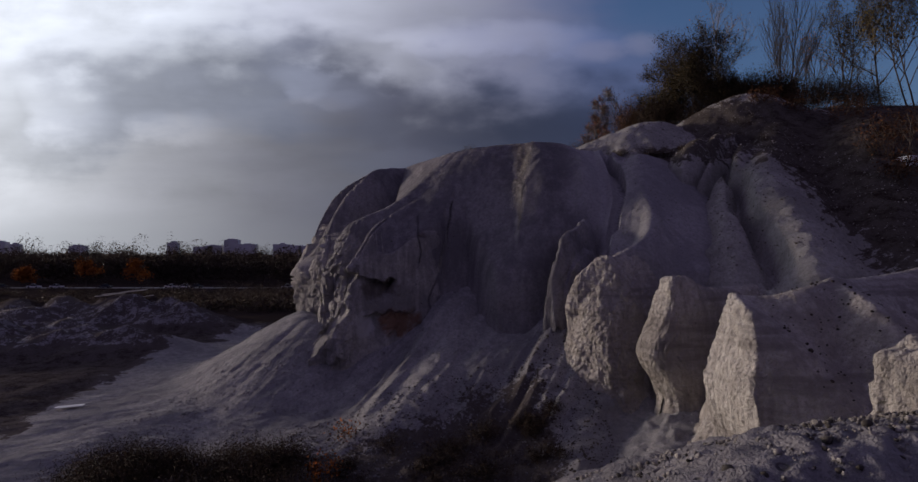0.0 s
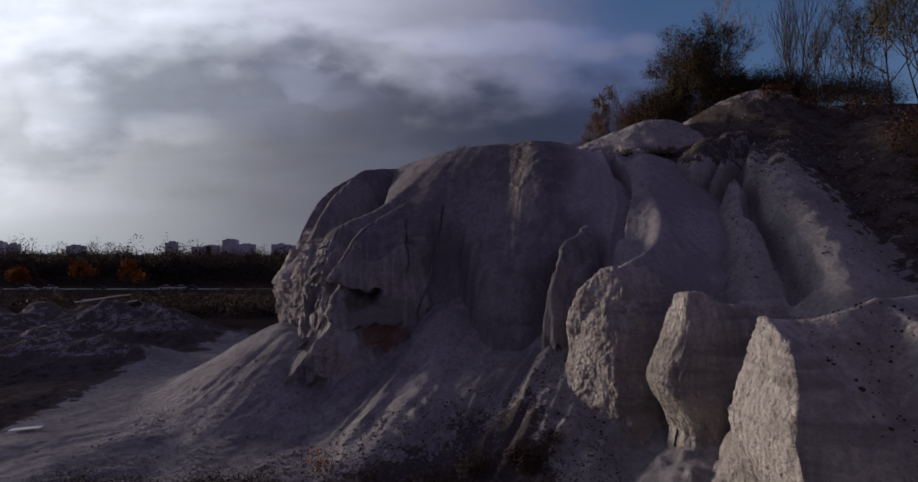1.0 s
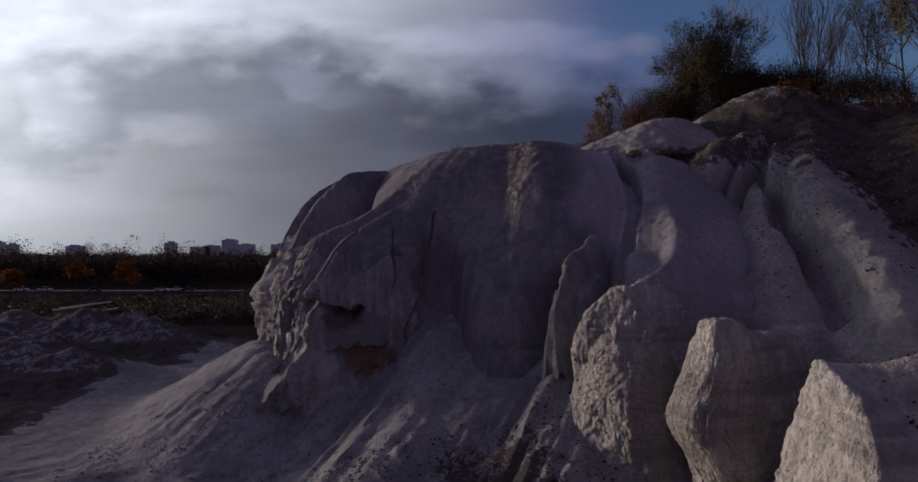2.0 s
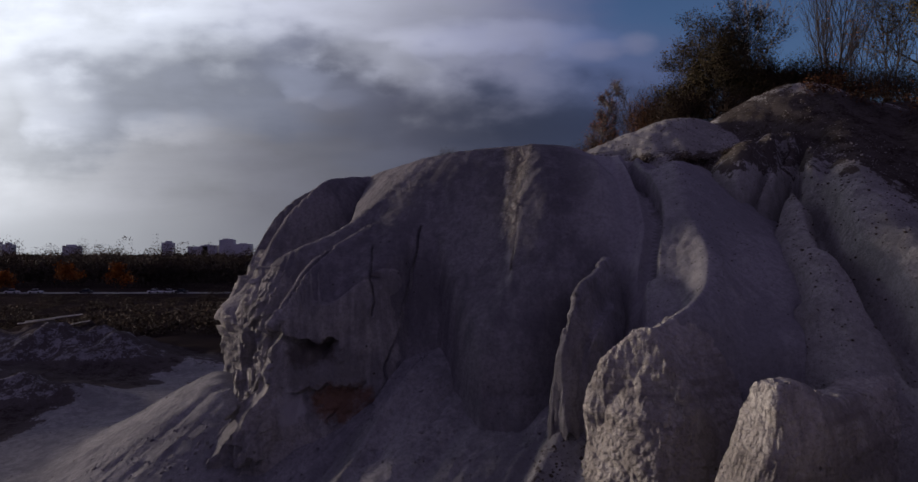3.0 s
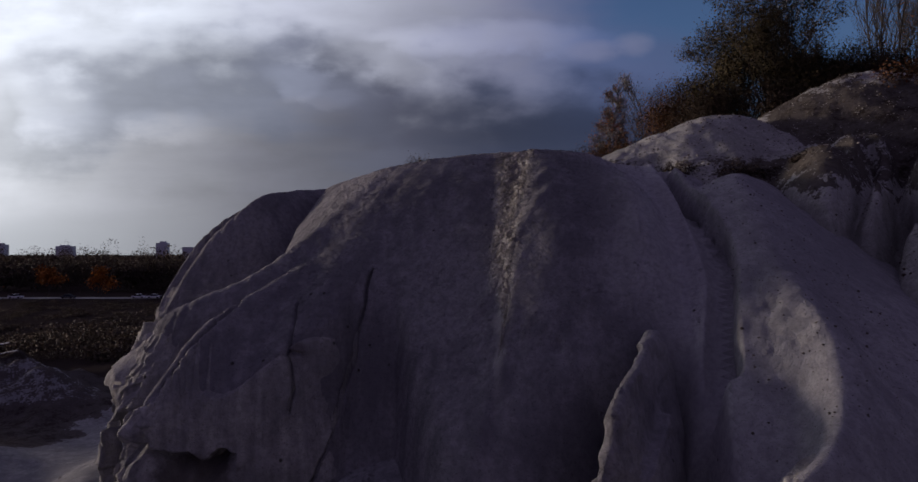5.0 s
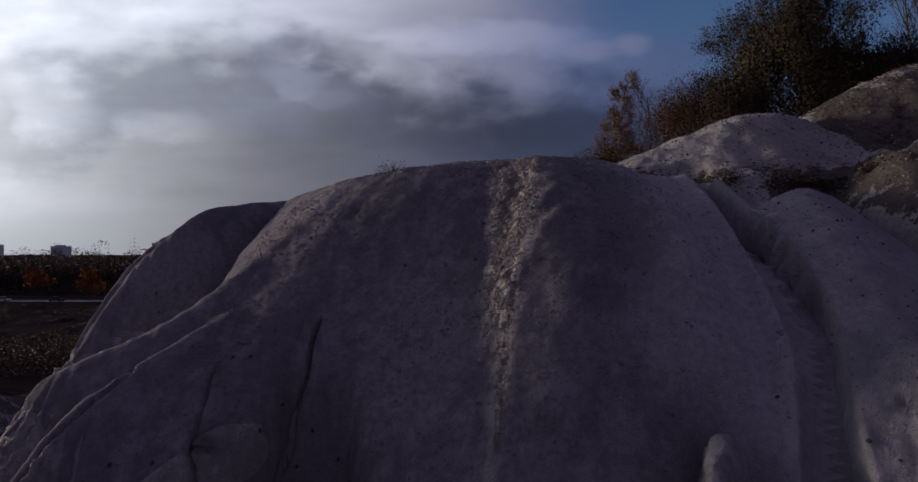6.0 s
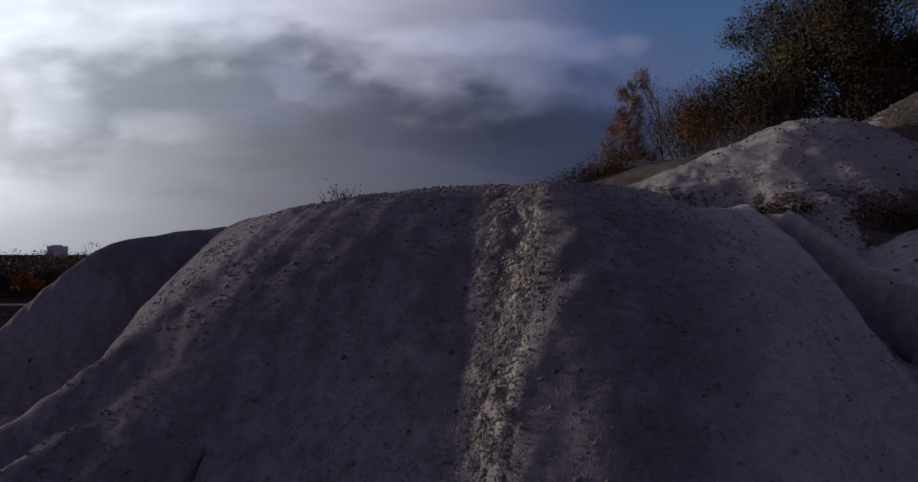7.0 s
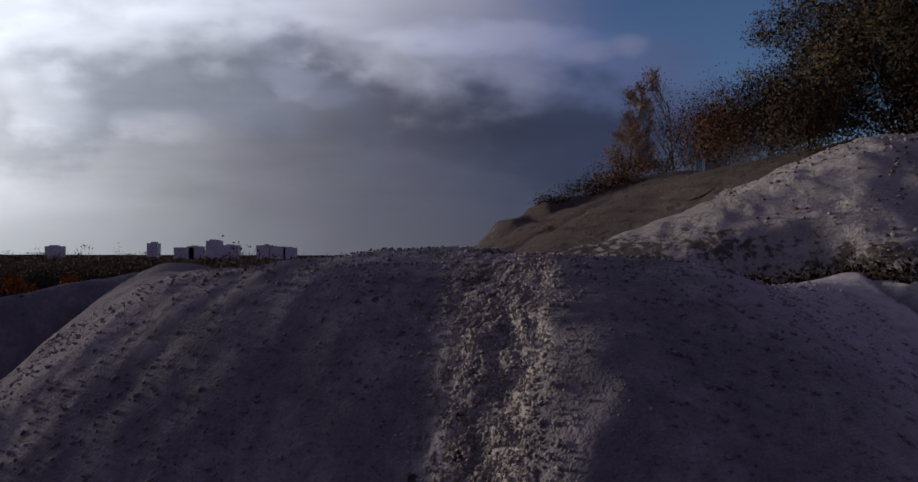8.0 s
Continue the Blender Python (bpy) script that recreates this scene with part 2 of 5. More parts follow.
def hill_soil(n, place, mid):
    """Soil covers the hill away from the pale ribs."""
    p = n.add("ShaderNodeSeparateXYZ")
    n.link(place, p.inputs[0])
    wave = n.math("MULTIPLY", n.math("SUBTRACT", mid, 0.5), 4.0)
    east = n.step(n.math("ADD", p.outputs[0], wave), 12.4, 14.4, 0.0, 0.62)
    back = n.step(n.math("ADD", n.math("SUBTRACT", p.outputs[1], n.math("MULTIPLY", p.outputs[0], 0.55)), wave), 28.6, 31.5, 0.0, 0.5)
    back = n.math("MULTIPLY", back, n.step(p.outputs[1], 36.2, 34.8, 1.0, 0.2))
    beyond = n.math("MULTIPLY", n.step(p.outputs[1], 36.5, 38.5, 0.0, 0.4), n.step(n.math("ADD", p.outputs[0], wave), 6.8, 10.5, 0.15, 1.0))
    # dark soil between the two mounds
    dx = n.math("DIVIDE", n.math("SUBTRACT", p.outputs[0], 15.2), 2.4)
    dy = n.math("DIVIDE", n.math("SUBTRACT", p.outputs[1], 33.4), 2.6)
    dip = n.step(n.math("ADD", n.math("ADD", n.math("MULTIPLY", dx, dx), n.math("MULTIPLY", dy, dy)), n.math("MULTIPLY", wave, 0.25)), 1.3, 0.6, 0.0, 0.6)
    soil = n.math("MAXIMUM", n.math("MAXIMUM", n.math("MAXIMUM", east, back), beyond), dip)
    # soil gathered along the foot of the pale mound
    foot_ = n.math("MULTIPLY", n.step(n.math("ADD", p.outputs[2], n.math("MULTIPLY", wave, 0.3)), 16.2, 15.3, 0.0, 0.30), n.math("MULTIPLY", n.step(p.outputs[1], 30.2, 30.8), n.step(p.outputs[1], 34.2, 33.4)))
    soil = n.math("MAXIMUM", soil, n.math("MULTIPLY", foot_, n.step(p.outputs[0], 12.5, 11.5)))
    ribs = n.math("MULTIPLY", n.step(n.math("ADD", p.outputs[2], n.math("MULTIPLY", wave, 0.4)), 13.5, 14.7, 0.0, 0.44), n.step(p.outputs[1], 31.2, 30.2))
    soil = n.math("MAXIMUM", soil, n.math("MULTIPLY", ribs, n.step(p.outputs[0], 8.6, 9.6)))
    return n.math("SUBTRACT", soil, n.math("MULTIPLY", n.step(p.outputs[2], 17.9, 19.0, 0.0, 0.38), n.step(p.outputs[1], 38.0, 36.5)))


def floor_soil(n, place, mid):
    """Dark turf on the floor west of the pale track and far out, and clods low on the fans."""
    p = n.add("ShaderNodeSeparateXYZ")
    n.link(place, p.inputs[0])
    x, y, z = p.outputs
    wave = n.math("MULTIPLY", n.math("SUBTRACT", n.noise(place, 0.30, 4, 0.6), 0.5), 5.0)
    edge = n.math("ADD", n.math("ADD", x, wave), n.math("MULTIPLY", n.math("SUBTRACT", 28.0, n.math("MINIMUM", y, 28.0)), -0.26))
    west = n.step(edge, -16.6, -18.0, 0.0, 0.62)
    west = n.math("SUBTRACT", west, n.step(z, 4.3, 4.9, 0.0, 0.30))
    out = n.step(n.math("ADD", y, wave), 44.0, 58.0, 0.0, 1.5)
    clods = n.math("MULTIPLY", n.step(n.math("ADD", n.math("ADD", y, n.math("MULTIPLY", x, -0.35)), n.math("MULTIPLY", wave, 0.5)), 20.6, 16.8, 0.0, 0.56),
                   n.math("MULTIPLY", n.step(x, -9.5, -6.5), n.step(x, 3.3, 1.9)))
    return n.math("ADD", n.math("MAXIMUM", n.math("MAXIMUM", west, out), clods), 0.0)


CHALK = chalk("chalk", (0.37, 0.36, 0.36), (0.235, 0.23, 0.24), (0.06, 0.046, 0.040), 0.0, field=floor_soil)
CHALK_FACE = chalk("chalk_face", (0.30, 0.285, 0.295), (0.180, 0.172, 0.184), (0.10, 0.083, 0.072), -0.12, lightened=True)
# chalk_face lightened for the rib, standing in for light from the left
CHALK_RIB = chalk("lit_rib_chalk", (0.40, 0.385, 0.39), (0.29, 0.28, 0.29), (0.12, 0.10, 0.085), -0.16)
# patches: rust, two darker ones at hollow and crack, one paler at the foot
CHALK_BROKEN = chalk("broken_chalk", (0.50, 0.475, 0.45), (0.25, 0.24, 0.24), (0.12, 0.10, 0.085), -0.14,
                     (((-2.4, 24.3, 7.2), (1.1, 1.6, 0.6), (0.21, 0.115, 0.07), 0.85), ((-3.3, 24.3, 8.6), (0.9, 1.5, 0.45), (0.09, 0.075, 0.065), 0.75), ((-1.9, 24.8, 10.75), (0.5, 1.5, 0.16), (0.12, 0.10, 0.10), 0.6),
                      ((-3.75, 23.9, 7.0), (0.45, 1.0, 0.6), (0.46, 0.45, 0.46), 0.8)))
# paler, warmer copy of chalk_face, with some of the fins' sunlight in its colour
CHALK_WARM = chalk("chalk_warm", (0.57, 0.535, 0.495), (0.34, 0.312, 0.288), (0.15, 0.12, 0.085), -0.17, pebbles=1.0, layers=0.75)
HILL_CHALK = chalk("chalk_with_soil", (0.44, 0.425, 0.40), (0.31, 0.30, 0.28), (0.055, 0.04, 0.03), 0.03, field=hill_soil, pebbles=0.5)


def plain(name, colour, other, scale, rough_=0.9, bump=0.02):
    m, n, shader, place = material(name)
    f = n.noise(place, scale, 5, 0.65)
    g = n.noise(place, scale * 0.13, 3, 0.6)
    c = n.mix(n.step(n.math("ADD", f, n.math("MULTIPLY", n.math("SUBTRACT", g, 0.5), 0.8)), 0.3, 0.7), colour, other)
    n.link(c, shader.inputs["Base Color"])
    shader.inputs["Roughness"].default_value = rough_
    shader.inputs["Specular IOR Level"].default_value = 0.05
    bumped(n, shader, f, 0.7, bump)
    return m


def leafy(name, a, b, c):
    """Leaves whose colour differs from one to the next."""
    m, n, shader, place = material(name)
    r = n.add("ShaderNodeNewGeometry").outputs["Random Per Island"]
    n.link(n.ramp(r, (0.0, a), (0.5, b), (1.0, c)), shader.inputs["Base Color"])
    shader.inputs["Roughness"].default_value = 0.7
    shader.inputs["Specular IOR Level"].default_value = 0.05
    return m


BARK = plain("dark_bark", (0.055, 0.045, 0.038), (0.10, 0.085, 0.07), 14)
BIRCH_BARK = plain("birch_bark", (0.16, 0.145, 0.13), (0.34, 0.32, 0.30), 5)
TWIG = plain("dry_twigs", (0.075, 0.055, 0.045), (0.12, 0.085, 0.06), 20)
NEEDLES = leafy("dark_needles", (0.042, 0.036, 0.020), (0.062, 0.050, 0.027), (0.095, 0.066, 0.034))
AUTUMN = leafy("autumn_leaves", (0.36, 0.095, 0.02), (0.40, 0.14, 0.03), (0.24, 0.08, 0.03))
SCRUB = leafy("dry_scrub", (0.036, 0.027, 0.022), (0.050, 0.037, 0.029), (0.068, 0.046, 0.034))
RUSSET = leafy("russet_scrub", (0.10, 0.045, 0.025), (0.14, 0.065, 0.03), (0.07, 0.04, 0.025))
# paled so that the far blocks look hazed; the slab shares it
CONCRETE = plain("pale_concrete", (0.50, 0.51, 0.53), (0.60, 0.60, 0.61), 0.05)
WOODS = leafy("autumn_woods", (0.062, 0.048, 0.042), (0.072, 0.055, 0.047), (0.085, 0.064, 0.052))
PALE_WOOD = plain("weathered_wood", (0.42, 0.40, 0.37), (0.55, 0.53, 0.50), 6)
OCHRE = leafy("ochre_leaves", (0.10, 0.075, 0.03), (0.15, 0.11, 0.045), (0.07, 0.06, 0.03))

# ---- land forms: ridges that fall away to both sides, joined smoothly ----
def hashed(ix, iy, iz):
    """A number from 0 to 1 for every lattice point."""
    ix, iy, iz = ix & 0xFFFFF, iy & 0xFFFFF, iz & 0xFFFFF
    h = (ix.astype(np.uint32) * np.uint32(374761393) + iy.astype(np.uint32) * np.uint32(668265263)
         + iz.astype(np.uint32) * np.uint32(2147483647 - 1274126177))
    h = (h ^ (h >> np.uint32(13))) * np.uint32(1274126177)
    return ((h ^ (h >> np.uint32(16))) & np.uint32(0xFFFF)).astype(np.float32) / 65535.0


def lump(x, y, z):
    """Smooth noise from -1 to 1 with lumps about one unit wide."""
    x, y, z = (np.asarray(v, np.float32) for v in (x, y, z))
    fx, fy, fz = np.floor(x), np.floor(y), np.floor(z)
    ix, iy, iz = (v.astype(np.int64) & 0xFFFFF for v in (fx, fy, fz))
    u, v, w = x - fx, y - fy, z - fz
    u, v, w = u * u * (3 - 2 * u), v * v * (3 - 2 * v), w * w * (3 - 2 * w)
    total = 0
    for a in (0, 1):
        for b in (0, 1):
            for c in (0, 1):
                total = total + hashed(ix + a, iy + b, iz + c) * (u if a else 1 - u) * (v if b else 1 - v) * (w if c else 1 - w)
    return total * 2 - 1


def rough(x, y, z, size, octaves=4, gain=0.5):
    total, amp = 0, 1.0
    for k in range(octaves):
        total = total + amp * lump(x / size + 17.3 * k, y / size + 5.1 * k, z / size + 9.7 * k)
        amp, size = amp * gain, size * 0.5
    return total


def facets(x, y, z, size, tilt=0.5):
    """Broken rock: flat facets at different heights and tilts, about one size across."""
    p = [np.asarray(v, np.float32) / size for v in (x, y, z)]
    cell = [np.floor(v).astype(np.int64) for v in p]
    near = np.full(p[0].shape, 99.0, np.float32)
    out = np.zeros(p[0].shape, np.float32)
    for a in (-1, 0, 1):
        for b in (-1, 0, 1):
            for c in (-1, 0, 1):
                i, j, k = cell[0] + a + 512, cell[1] + b + 512, cell[2] + c + 512
                q = [hashed(i, j, k), hashed(i + 71, j, k), hashed(i, j + 93, k)]
                d = [p[m] - (cell[m] + (a, b, c)[m]) - q[m] for m in range(3)]
                far = d[0] ** 2 + d[1] ** 2 + d[2] ** 2
                lean = [hashed(i, j, k + 41 + 13 * m) * 2 - 1 for m in range(3)]
                h = hashed(i + 17, j + 29, k) * 2 - 1 + tilt * 2 * (lean[0] * d[0] + lean[1] * d[1] + lean[2] * d[2])
                out = np.where(far < near, h, out)
                near = np.minimum(near, far)
    return out


def smax(a, b, k):
    return 0.5 * (a + b + np.sqrt((a - b) ** 2 + k * k))


def glide(nodes, pieces):
    """A smooth line of points through the nodes."""
    p = np.array(nodes, float)
    p = np.vstack([2 * p[0] - p[1], p, 2 * p[-1] - p[-2]])
    out = []
    for i in range(1, len(p) - 2):
        for t in np.arange(pieces) / pieces:
            out.append(0.5 * (2 * p[i] + (p[i + 1] - p[i - 1]) * t + (2 * p[i - 1] - 5 * p[i] + 4 * p[i + 1] - p[i + 2]) * t * t
                              + (3 * p[i] - p[i - 1] - 3 * p[i + 1] + p[i + 2]) * t ** 3))
    return np.array(out + [p[-2]])


def ridge(x, y, nodes, r=0.5, ends=(1.0, 1.0), curve=0.0, w=0.0, pieces=4):
    """The height of a ridge over each (x, y). Nodes: x, y, height of the crest, slope to the left and to the right of one who walks along it.
    r: how round the crest is; w: half the width of its top; ends: the slopes past its first and last node; curve: how much steeper the flanks get further down."""
    line = glide(nodes, pieces)
    best = np.full(x.shape, -99.0)
    last = len(line) - 2
    for i, (a, b) in enumerate(zip(line[:-1], line[1:])):
        dx, dy = b[0] - a[0], b[1] - a[1]
        size = math.hypot(dx, dy) + 1e-9
        along = ((x - a[0]) * dx + (y - a[1]) * dy) / size
        side = (dx * (y - a[1]) - dy * (x - a[0])) / size
        t = np.clip(along / size, 0, 1)
        out = np.maximum(np.abs(side) - w, 0)
        past = along - t * size
        slope = np.where(side > 0, a[3] + (b[3] - a[3]) * t, a[4] + (b[4] - a[4]) * t)
        steep = np.where(t < 0.5, max(a[3], a[4]), max(b[3], b[4]))
        if i > 0:
            slope = np.where(-past > 1e-4 + 0.6 * np.abs(side), steep, slope)
        if i < last:
            slope = np.where(past > 1e-4 + 0.6 * np.abs(side), steep, slope)
        over = np.where(past < 0, ends[0] if i == 0 else slope, ends[1] if i == last else slope)
        d = np.sqrt((slope * out) ** 2 + (over * past) ** 2 + (slope * r) ** 2) - slope * r
        h = a[2] + (b[2] - a[2]) * t - d - curve * (out * out + past * past)
        best = np.maximum(best, h)
    return best

def plain_height(x, y):
    """The quarry floor near by, falling to the flat land beyond it."""
    away = np.hypot(x, y)
    far = np.clip((away - 60) / 90, 0, 1)
    h = 3.9 - 6.2 * far * far * (3 - 2 * far)
    near = 1 - np.clip((away - 70) / 40, 0, 1)
    return h + near * 0.15 * rough(x, y, 0 * x, 4.0, 3)


def apron_height(x, y):
    """The fans of fallen chalk at the foot of the bluff."""
    h = plain_height(x, y)
    h = smax(h, ridge(x, y, [(4.6, 24, 7.6, .8, .6), (1.6, 22.4, 7.0, .8, .6), (-1.8, 23.9, 6.4, .75, .6), (-4.4, 24.6, 6.0, .75, .6), (-5.8, 25.4, 6.8, .75, .6), (-7.0, 27, 7.3, .75, .55), (-8.2, 30, 6.8, .6, .5), (-9.4, 35, 5.8, .5, .45)], .6, (.6, .4)), .5)
    h = smax(h, ridge(x, y, [(5.6, 19.5, 6.6, .7, .8), (4.2, 17.8, 5.5, .7, .7), (3.2, 15.2, 4.2, .6, .6)], .5, (.5, .6)), .3)
    h = smax(h, ridge(x, y, [(9.5, 17.8, 7.2, .6, .7), (6.3, 16.4, 5.7, .6, .7), (4.4, 13.6, 4.4, .6, .6)], .4, (.5, .6)), .3)
    h = smax(h, ridge(x, y, [(13, 13, 7.4, .6, .7), (7.0, 12.6, 6.2, .6, .7), (5.4, 11.9, 5.4, .8, .8), (3.6, 10, 4.0, .6, .6)], .4, (.5, .6)), .3)
    h = smax(h, ridge(x, y, [(1.7, 22.2, 7.2, .8, .8), (1.9, 20.4, 6.3, .8, .8), (2.2, 18.9, 5.1, .7, .7), (2.0, 17, 4.2, .6, .6)], .4, (.8, .6)), .3)
    h = smax(h, ridge(x, y, [(4.6, 22.3, 8.9, .8, .8), (4.0, 21.1, 8.0, .8, .8), (3.3, 20.0, 7.0, .8, .8), (2.7, 18.6, 5.3, .7, .7), (2.3, 17.2, 4.3, .6, .6)], .3, (.6, .6)), .25)
    h = smax(h, ridge(x, y, [(0.6, 25.2, 9.0, .9, .9), (0.2, 23.6, 7.7, .9, .9), (-0.7, 21.6, 6.3, .8, .8), (-1.8, 19.4, 4.9, .7, .7)], .8, (.5, .7)), .4)
    # low heaps on the floor beyond
    for cx, cy, r, top in ((-20.5, 36.5, 3.2, 1.0), (-25, 35, 3.5, 1.1), (-23, 47.5, 4.0, 1.7), (-29, 51, 5.0, 1.5), (-33, 46, 5.0, 1.3), (-27, 41, 3.0, 0.9), (-31, 38, 3.5, 1.2), (-38, 52, 6, 1.6)):
        d2 = ((x - cx) / (1.5 * r)) ** 2 + ((y - cy) / r) ** 2
        h = h + top * np.exp(-1.6 * d2) * (1 + 0.5 * rough(x, y, 0 * x, 1.8, 3))
    return h


def gully_line(y):
    """Where the narrow gully between the face and the rib runs."""
    return np.interp(y, (17, 20, 21.6, 22.2, 23.5, 24.3, 26, 27.6, 29.6, 31), (4.8, 5.0, 5.55, 5.75, 6.3, 6.62, 6.85, 6.95, 7.4, 7.8))


def bluff_height(x, y):
    h = ridge(x, y, [(9.5, 31.5, 15.0, 2.4, .3), (5.5, 28.6, 14.95, 1.6, .3), (3.8, 28.4, 15.2, 1.4, .3), (2.3, 29.0, 15.36, 1.35, .3), (0.3, 30.0, 15.08, 1.3, .3), (-1.2, 31.6, 15.0, 1.6, .5), (-2.4, 34.2, 15.1, 2.6, .8)], 1.8, (.3, 2.5), .0)
    h = h - 2.4 * np.clip(-3.0 - x, 0, 20)
    # the step with the rubble streak and the block beside it
    h = smax(h, ridge(x, y, [(2.75, 26.2, 12.8, .9, 1.0), (2.55, 24.8, 11.75, 1.4, 1.1), (2.35, 23.9, 10.9, 1.9, 1.2), (2.0, 23.0, 9.9, 2.3, 1.3), (1.65, 22.2, 8.9, 2.8, 1.6), (1.4, 21.75, 7.7, 3.2, 2)], .35, (1.2, 5)), .2)
    h = smax(h, ridge(x, y, [(4.3, 28.2, 15.1, 1.3, 1.3), (4.25, 26.7, 14.55, 1.4, 1.3), (4.4, 25.2, 12.9, 1.5, 1.4), (4.1, 23.8, 11.25, 1.6, 1.4), (3.6, 22.5, 9.2, 1.8, 1.5), (3, 21.9, 7.6, 1.8, 1.5)], .6, (.6, 3), 0, .5), .3)
    h = smax(h, ridge(x, y, [(5.3, 27.6, 14.65, 1.4, .8), (5.3, 25.9, 14.2, 2.2, 1.2), (5.15, 24.8, 13.0, 2.4, 1.4), (4.75, 23.4, 10.9, 2.4, 1.6)], .35, (.6, 3)), .25)
    # the spur with the beak
    h = smax(h, ridge(x, y, [(-0.3, 29.3, 14.3, 1.3, 1.4), (-1.6, 28.2, 13.3, 1.4, 1.7), (-2.8, 27.0, 12.2, 1.5, 1.9), (-4.2, 26.4, 11.55, 1.8, 2.2), (-4.9, 26.4, 11.2, 3, 2.5), (-5.45, 26.6, 10.7, 8, 5)], .4, (1.4, 14), .1), .5)
    h = smax(h, ridge(x, y, [(-2.0, 26.6, 12.1, 1.3, 1.5), (-3.4, 25.1, 11.2, 1.7, 2.5), (-3.85, 24.5, 10.5, 2.6, 5), (-4.2, 24.0, 9.75, 3.5, 8)], .25, (.9, 16), .1), .2)
    h = smax(h, ridge(x, y, [(-0.6, 27.6, 12.9, 1.2, 1.2), (-1.5, 25.4, 11.2, 1.3, 1.2), (-2.1, 24.3, 9.9, 1.6, 1.4), (-2.4, 23.8, 8.7, 2.0, 2)], .7, (1.4, 5)), .8)
    # the hump behind it and its prow
    h = smax(h, ridge(x, y, [(-2.9, 35, 15.0, 1.2, 1.2), (-4.0, 33, 14.75, 1.6, 1.2), (-4.8, 31.7, 14.3, 2.2, 1.3), (-5.9, 31.2, 13.1, 2.0, 2), (-6.5, 30.4, 11.6, 1.8, 3), (-6.7, 29.2, 10.3, 1.8, 9), (-6.5, 27.9, 9.2, 1.8, 12), (-6.2, 27.0, 8.4, 2, 12)], .2, (1.5, 8), .05), .25)
    h = smax(h, ridge(x, y, [(-5.0, 33.6, 14.6, 1.5, 2), (-6.5, 33.0, 13.6, 1.7, 2), (-7.25, 32.4, 12.4, 2.0, 4), (-7.7, 31.6, 11.0, 2.2, 12), (-7.75, 31.0, 9.8, 2.5, 16)], .2, (1.5, 10), .1), .25)
    # the foot of the face is a steep wall
    foot_y = np.interp(x, (-4.6, -3.6, -2.6, -1.6, -0.6, 0.3, 0.9, 1.4, 2.4, 3.2, 4.4, 5.4, 6.2), (23.2, 23.75, 23.75, 24.1, 24.25, 24.0, 22.6, 21.5, 21.2, 21.5, 22.0, 22.1, 21.6))
    wall = 6.3 + np.interp(x, (-1.8, -0.6, 2.0, 5.0), (10.0, 4.0, 3.6, 3.2)) * (y - foot_y)
    share = np.clip((6.3 - x) / 1.0, 0, 1)
    h = h + share * share * (3 - 2 * share) * (-smax(-h, -wall, np.interp(x, (-2, 0), (.25, .6))) - h)
    # the prow ends in an upright wall
    edge = np.interp(y, (24, 24.95, 26, 27.5, 29, 30.4, 31, 32.5, 34, 36), (-4.8, -5.5, -6.2, -6.7, -7.3, -8.2, -8.6, -8.9, -8.8, -8.5))
    share = np.clip((y - 24.0) / 0.8, 0, 1) * np.clip((-3.0 - x) / 1.0, 0, 1)
    h = h + share * (-smax(-h, -(6.3 + 9.0 * (x - edge)), .3) - h)
    # the bed of the narrow gully beside the rib
    h = smax(h, ridge(x, y, [(7.4, 29.6, 14.9, 2, 2), (6.95, 27.6, 14.45, 2, 2), (6.85, 26.0, 13.5, 2.2, 2.2), (6.62, 24.3, 12.3, 2.6, 2.6), (6.3, 23.5, 11.5, 3, 3), (6.0, 22.9, 10.7, 3, 3), (5.75, 22.2, 9.6, 3, 3), (5.6, 21.6, 8.2, 3, 3)], .3, (2, 4), 0, .25), .45)
    # the rib that ends in the first fin; it stops at the gully
    rib = ridge(x, y, [(10.0, 29.6, 14.75, .7, .7), (8.3, 27.2, 14.55, .8, .5), (7.7, 25.5, 13.8, .8, .5), (7.35, 23.8, 12.65, .9, .8), (7.1, 21.9, 11.6, 1.2, 1.4), (6.65, 20.8, 10.8, 1.5, 2.0), (6.0, 20.05, 10.35, 2, 2.5), (5.3, 19.65, 10.0, 2, 3)], .2, (.5, 4))
    h = smax(h, rib - 5.0 * np.clip(gully_line(y) - 0.05 - x, 0, 20) - 5.0 * np.clip(19.75 - y, 0, 20), .12)
    # the scarp of loose rubble: the ground on its western side lies lower
    lo, hi = streak_line(y, -1), streak_line(y, 1)
    fall = np.clip((x + 2.2) / np.maximum(lo + 2.2, 0.5), 0, 1)
    fall = fall * fall * (3 - 2 * fall) * np.clip((hi - x) / np.maximum(hi - lo, 0.12), 0, 1)
    return h - fall * np.interp(y, (22.6, 23.8, 25, 27, 28.2, 29.4), (0.0, 0.25, 0.5, 0.5, 0.3, 0.0))


def streak_line(y, side=0):
    """The middle, the left (-1) or the right (1) edge of the streak of rubble at each y."""
    mid = np.interp(y, (23.4, 23.9, 24.3, 24.8, 25.4, 26.4, 27.8, 30.0), (2.30, 2.40, 2.48, 2.52, 2.58, 2.82, 3.00, 3.25))
    return mid + side * np.interp(y, (23.4, 24.2, 24.8, 25.4, 26.5, 28.0), (0.06, 0.07, 0.18, 0.36, 0.40, 0.52))


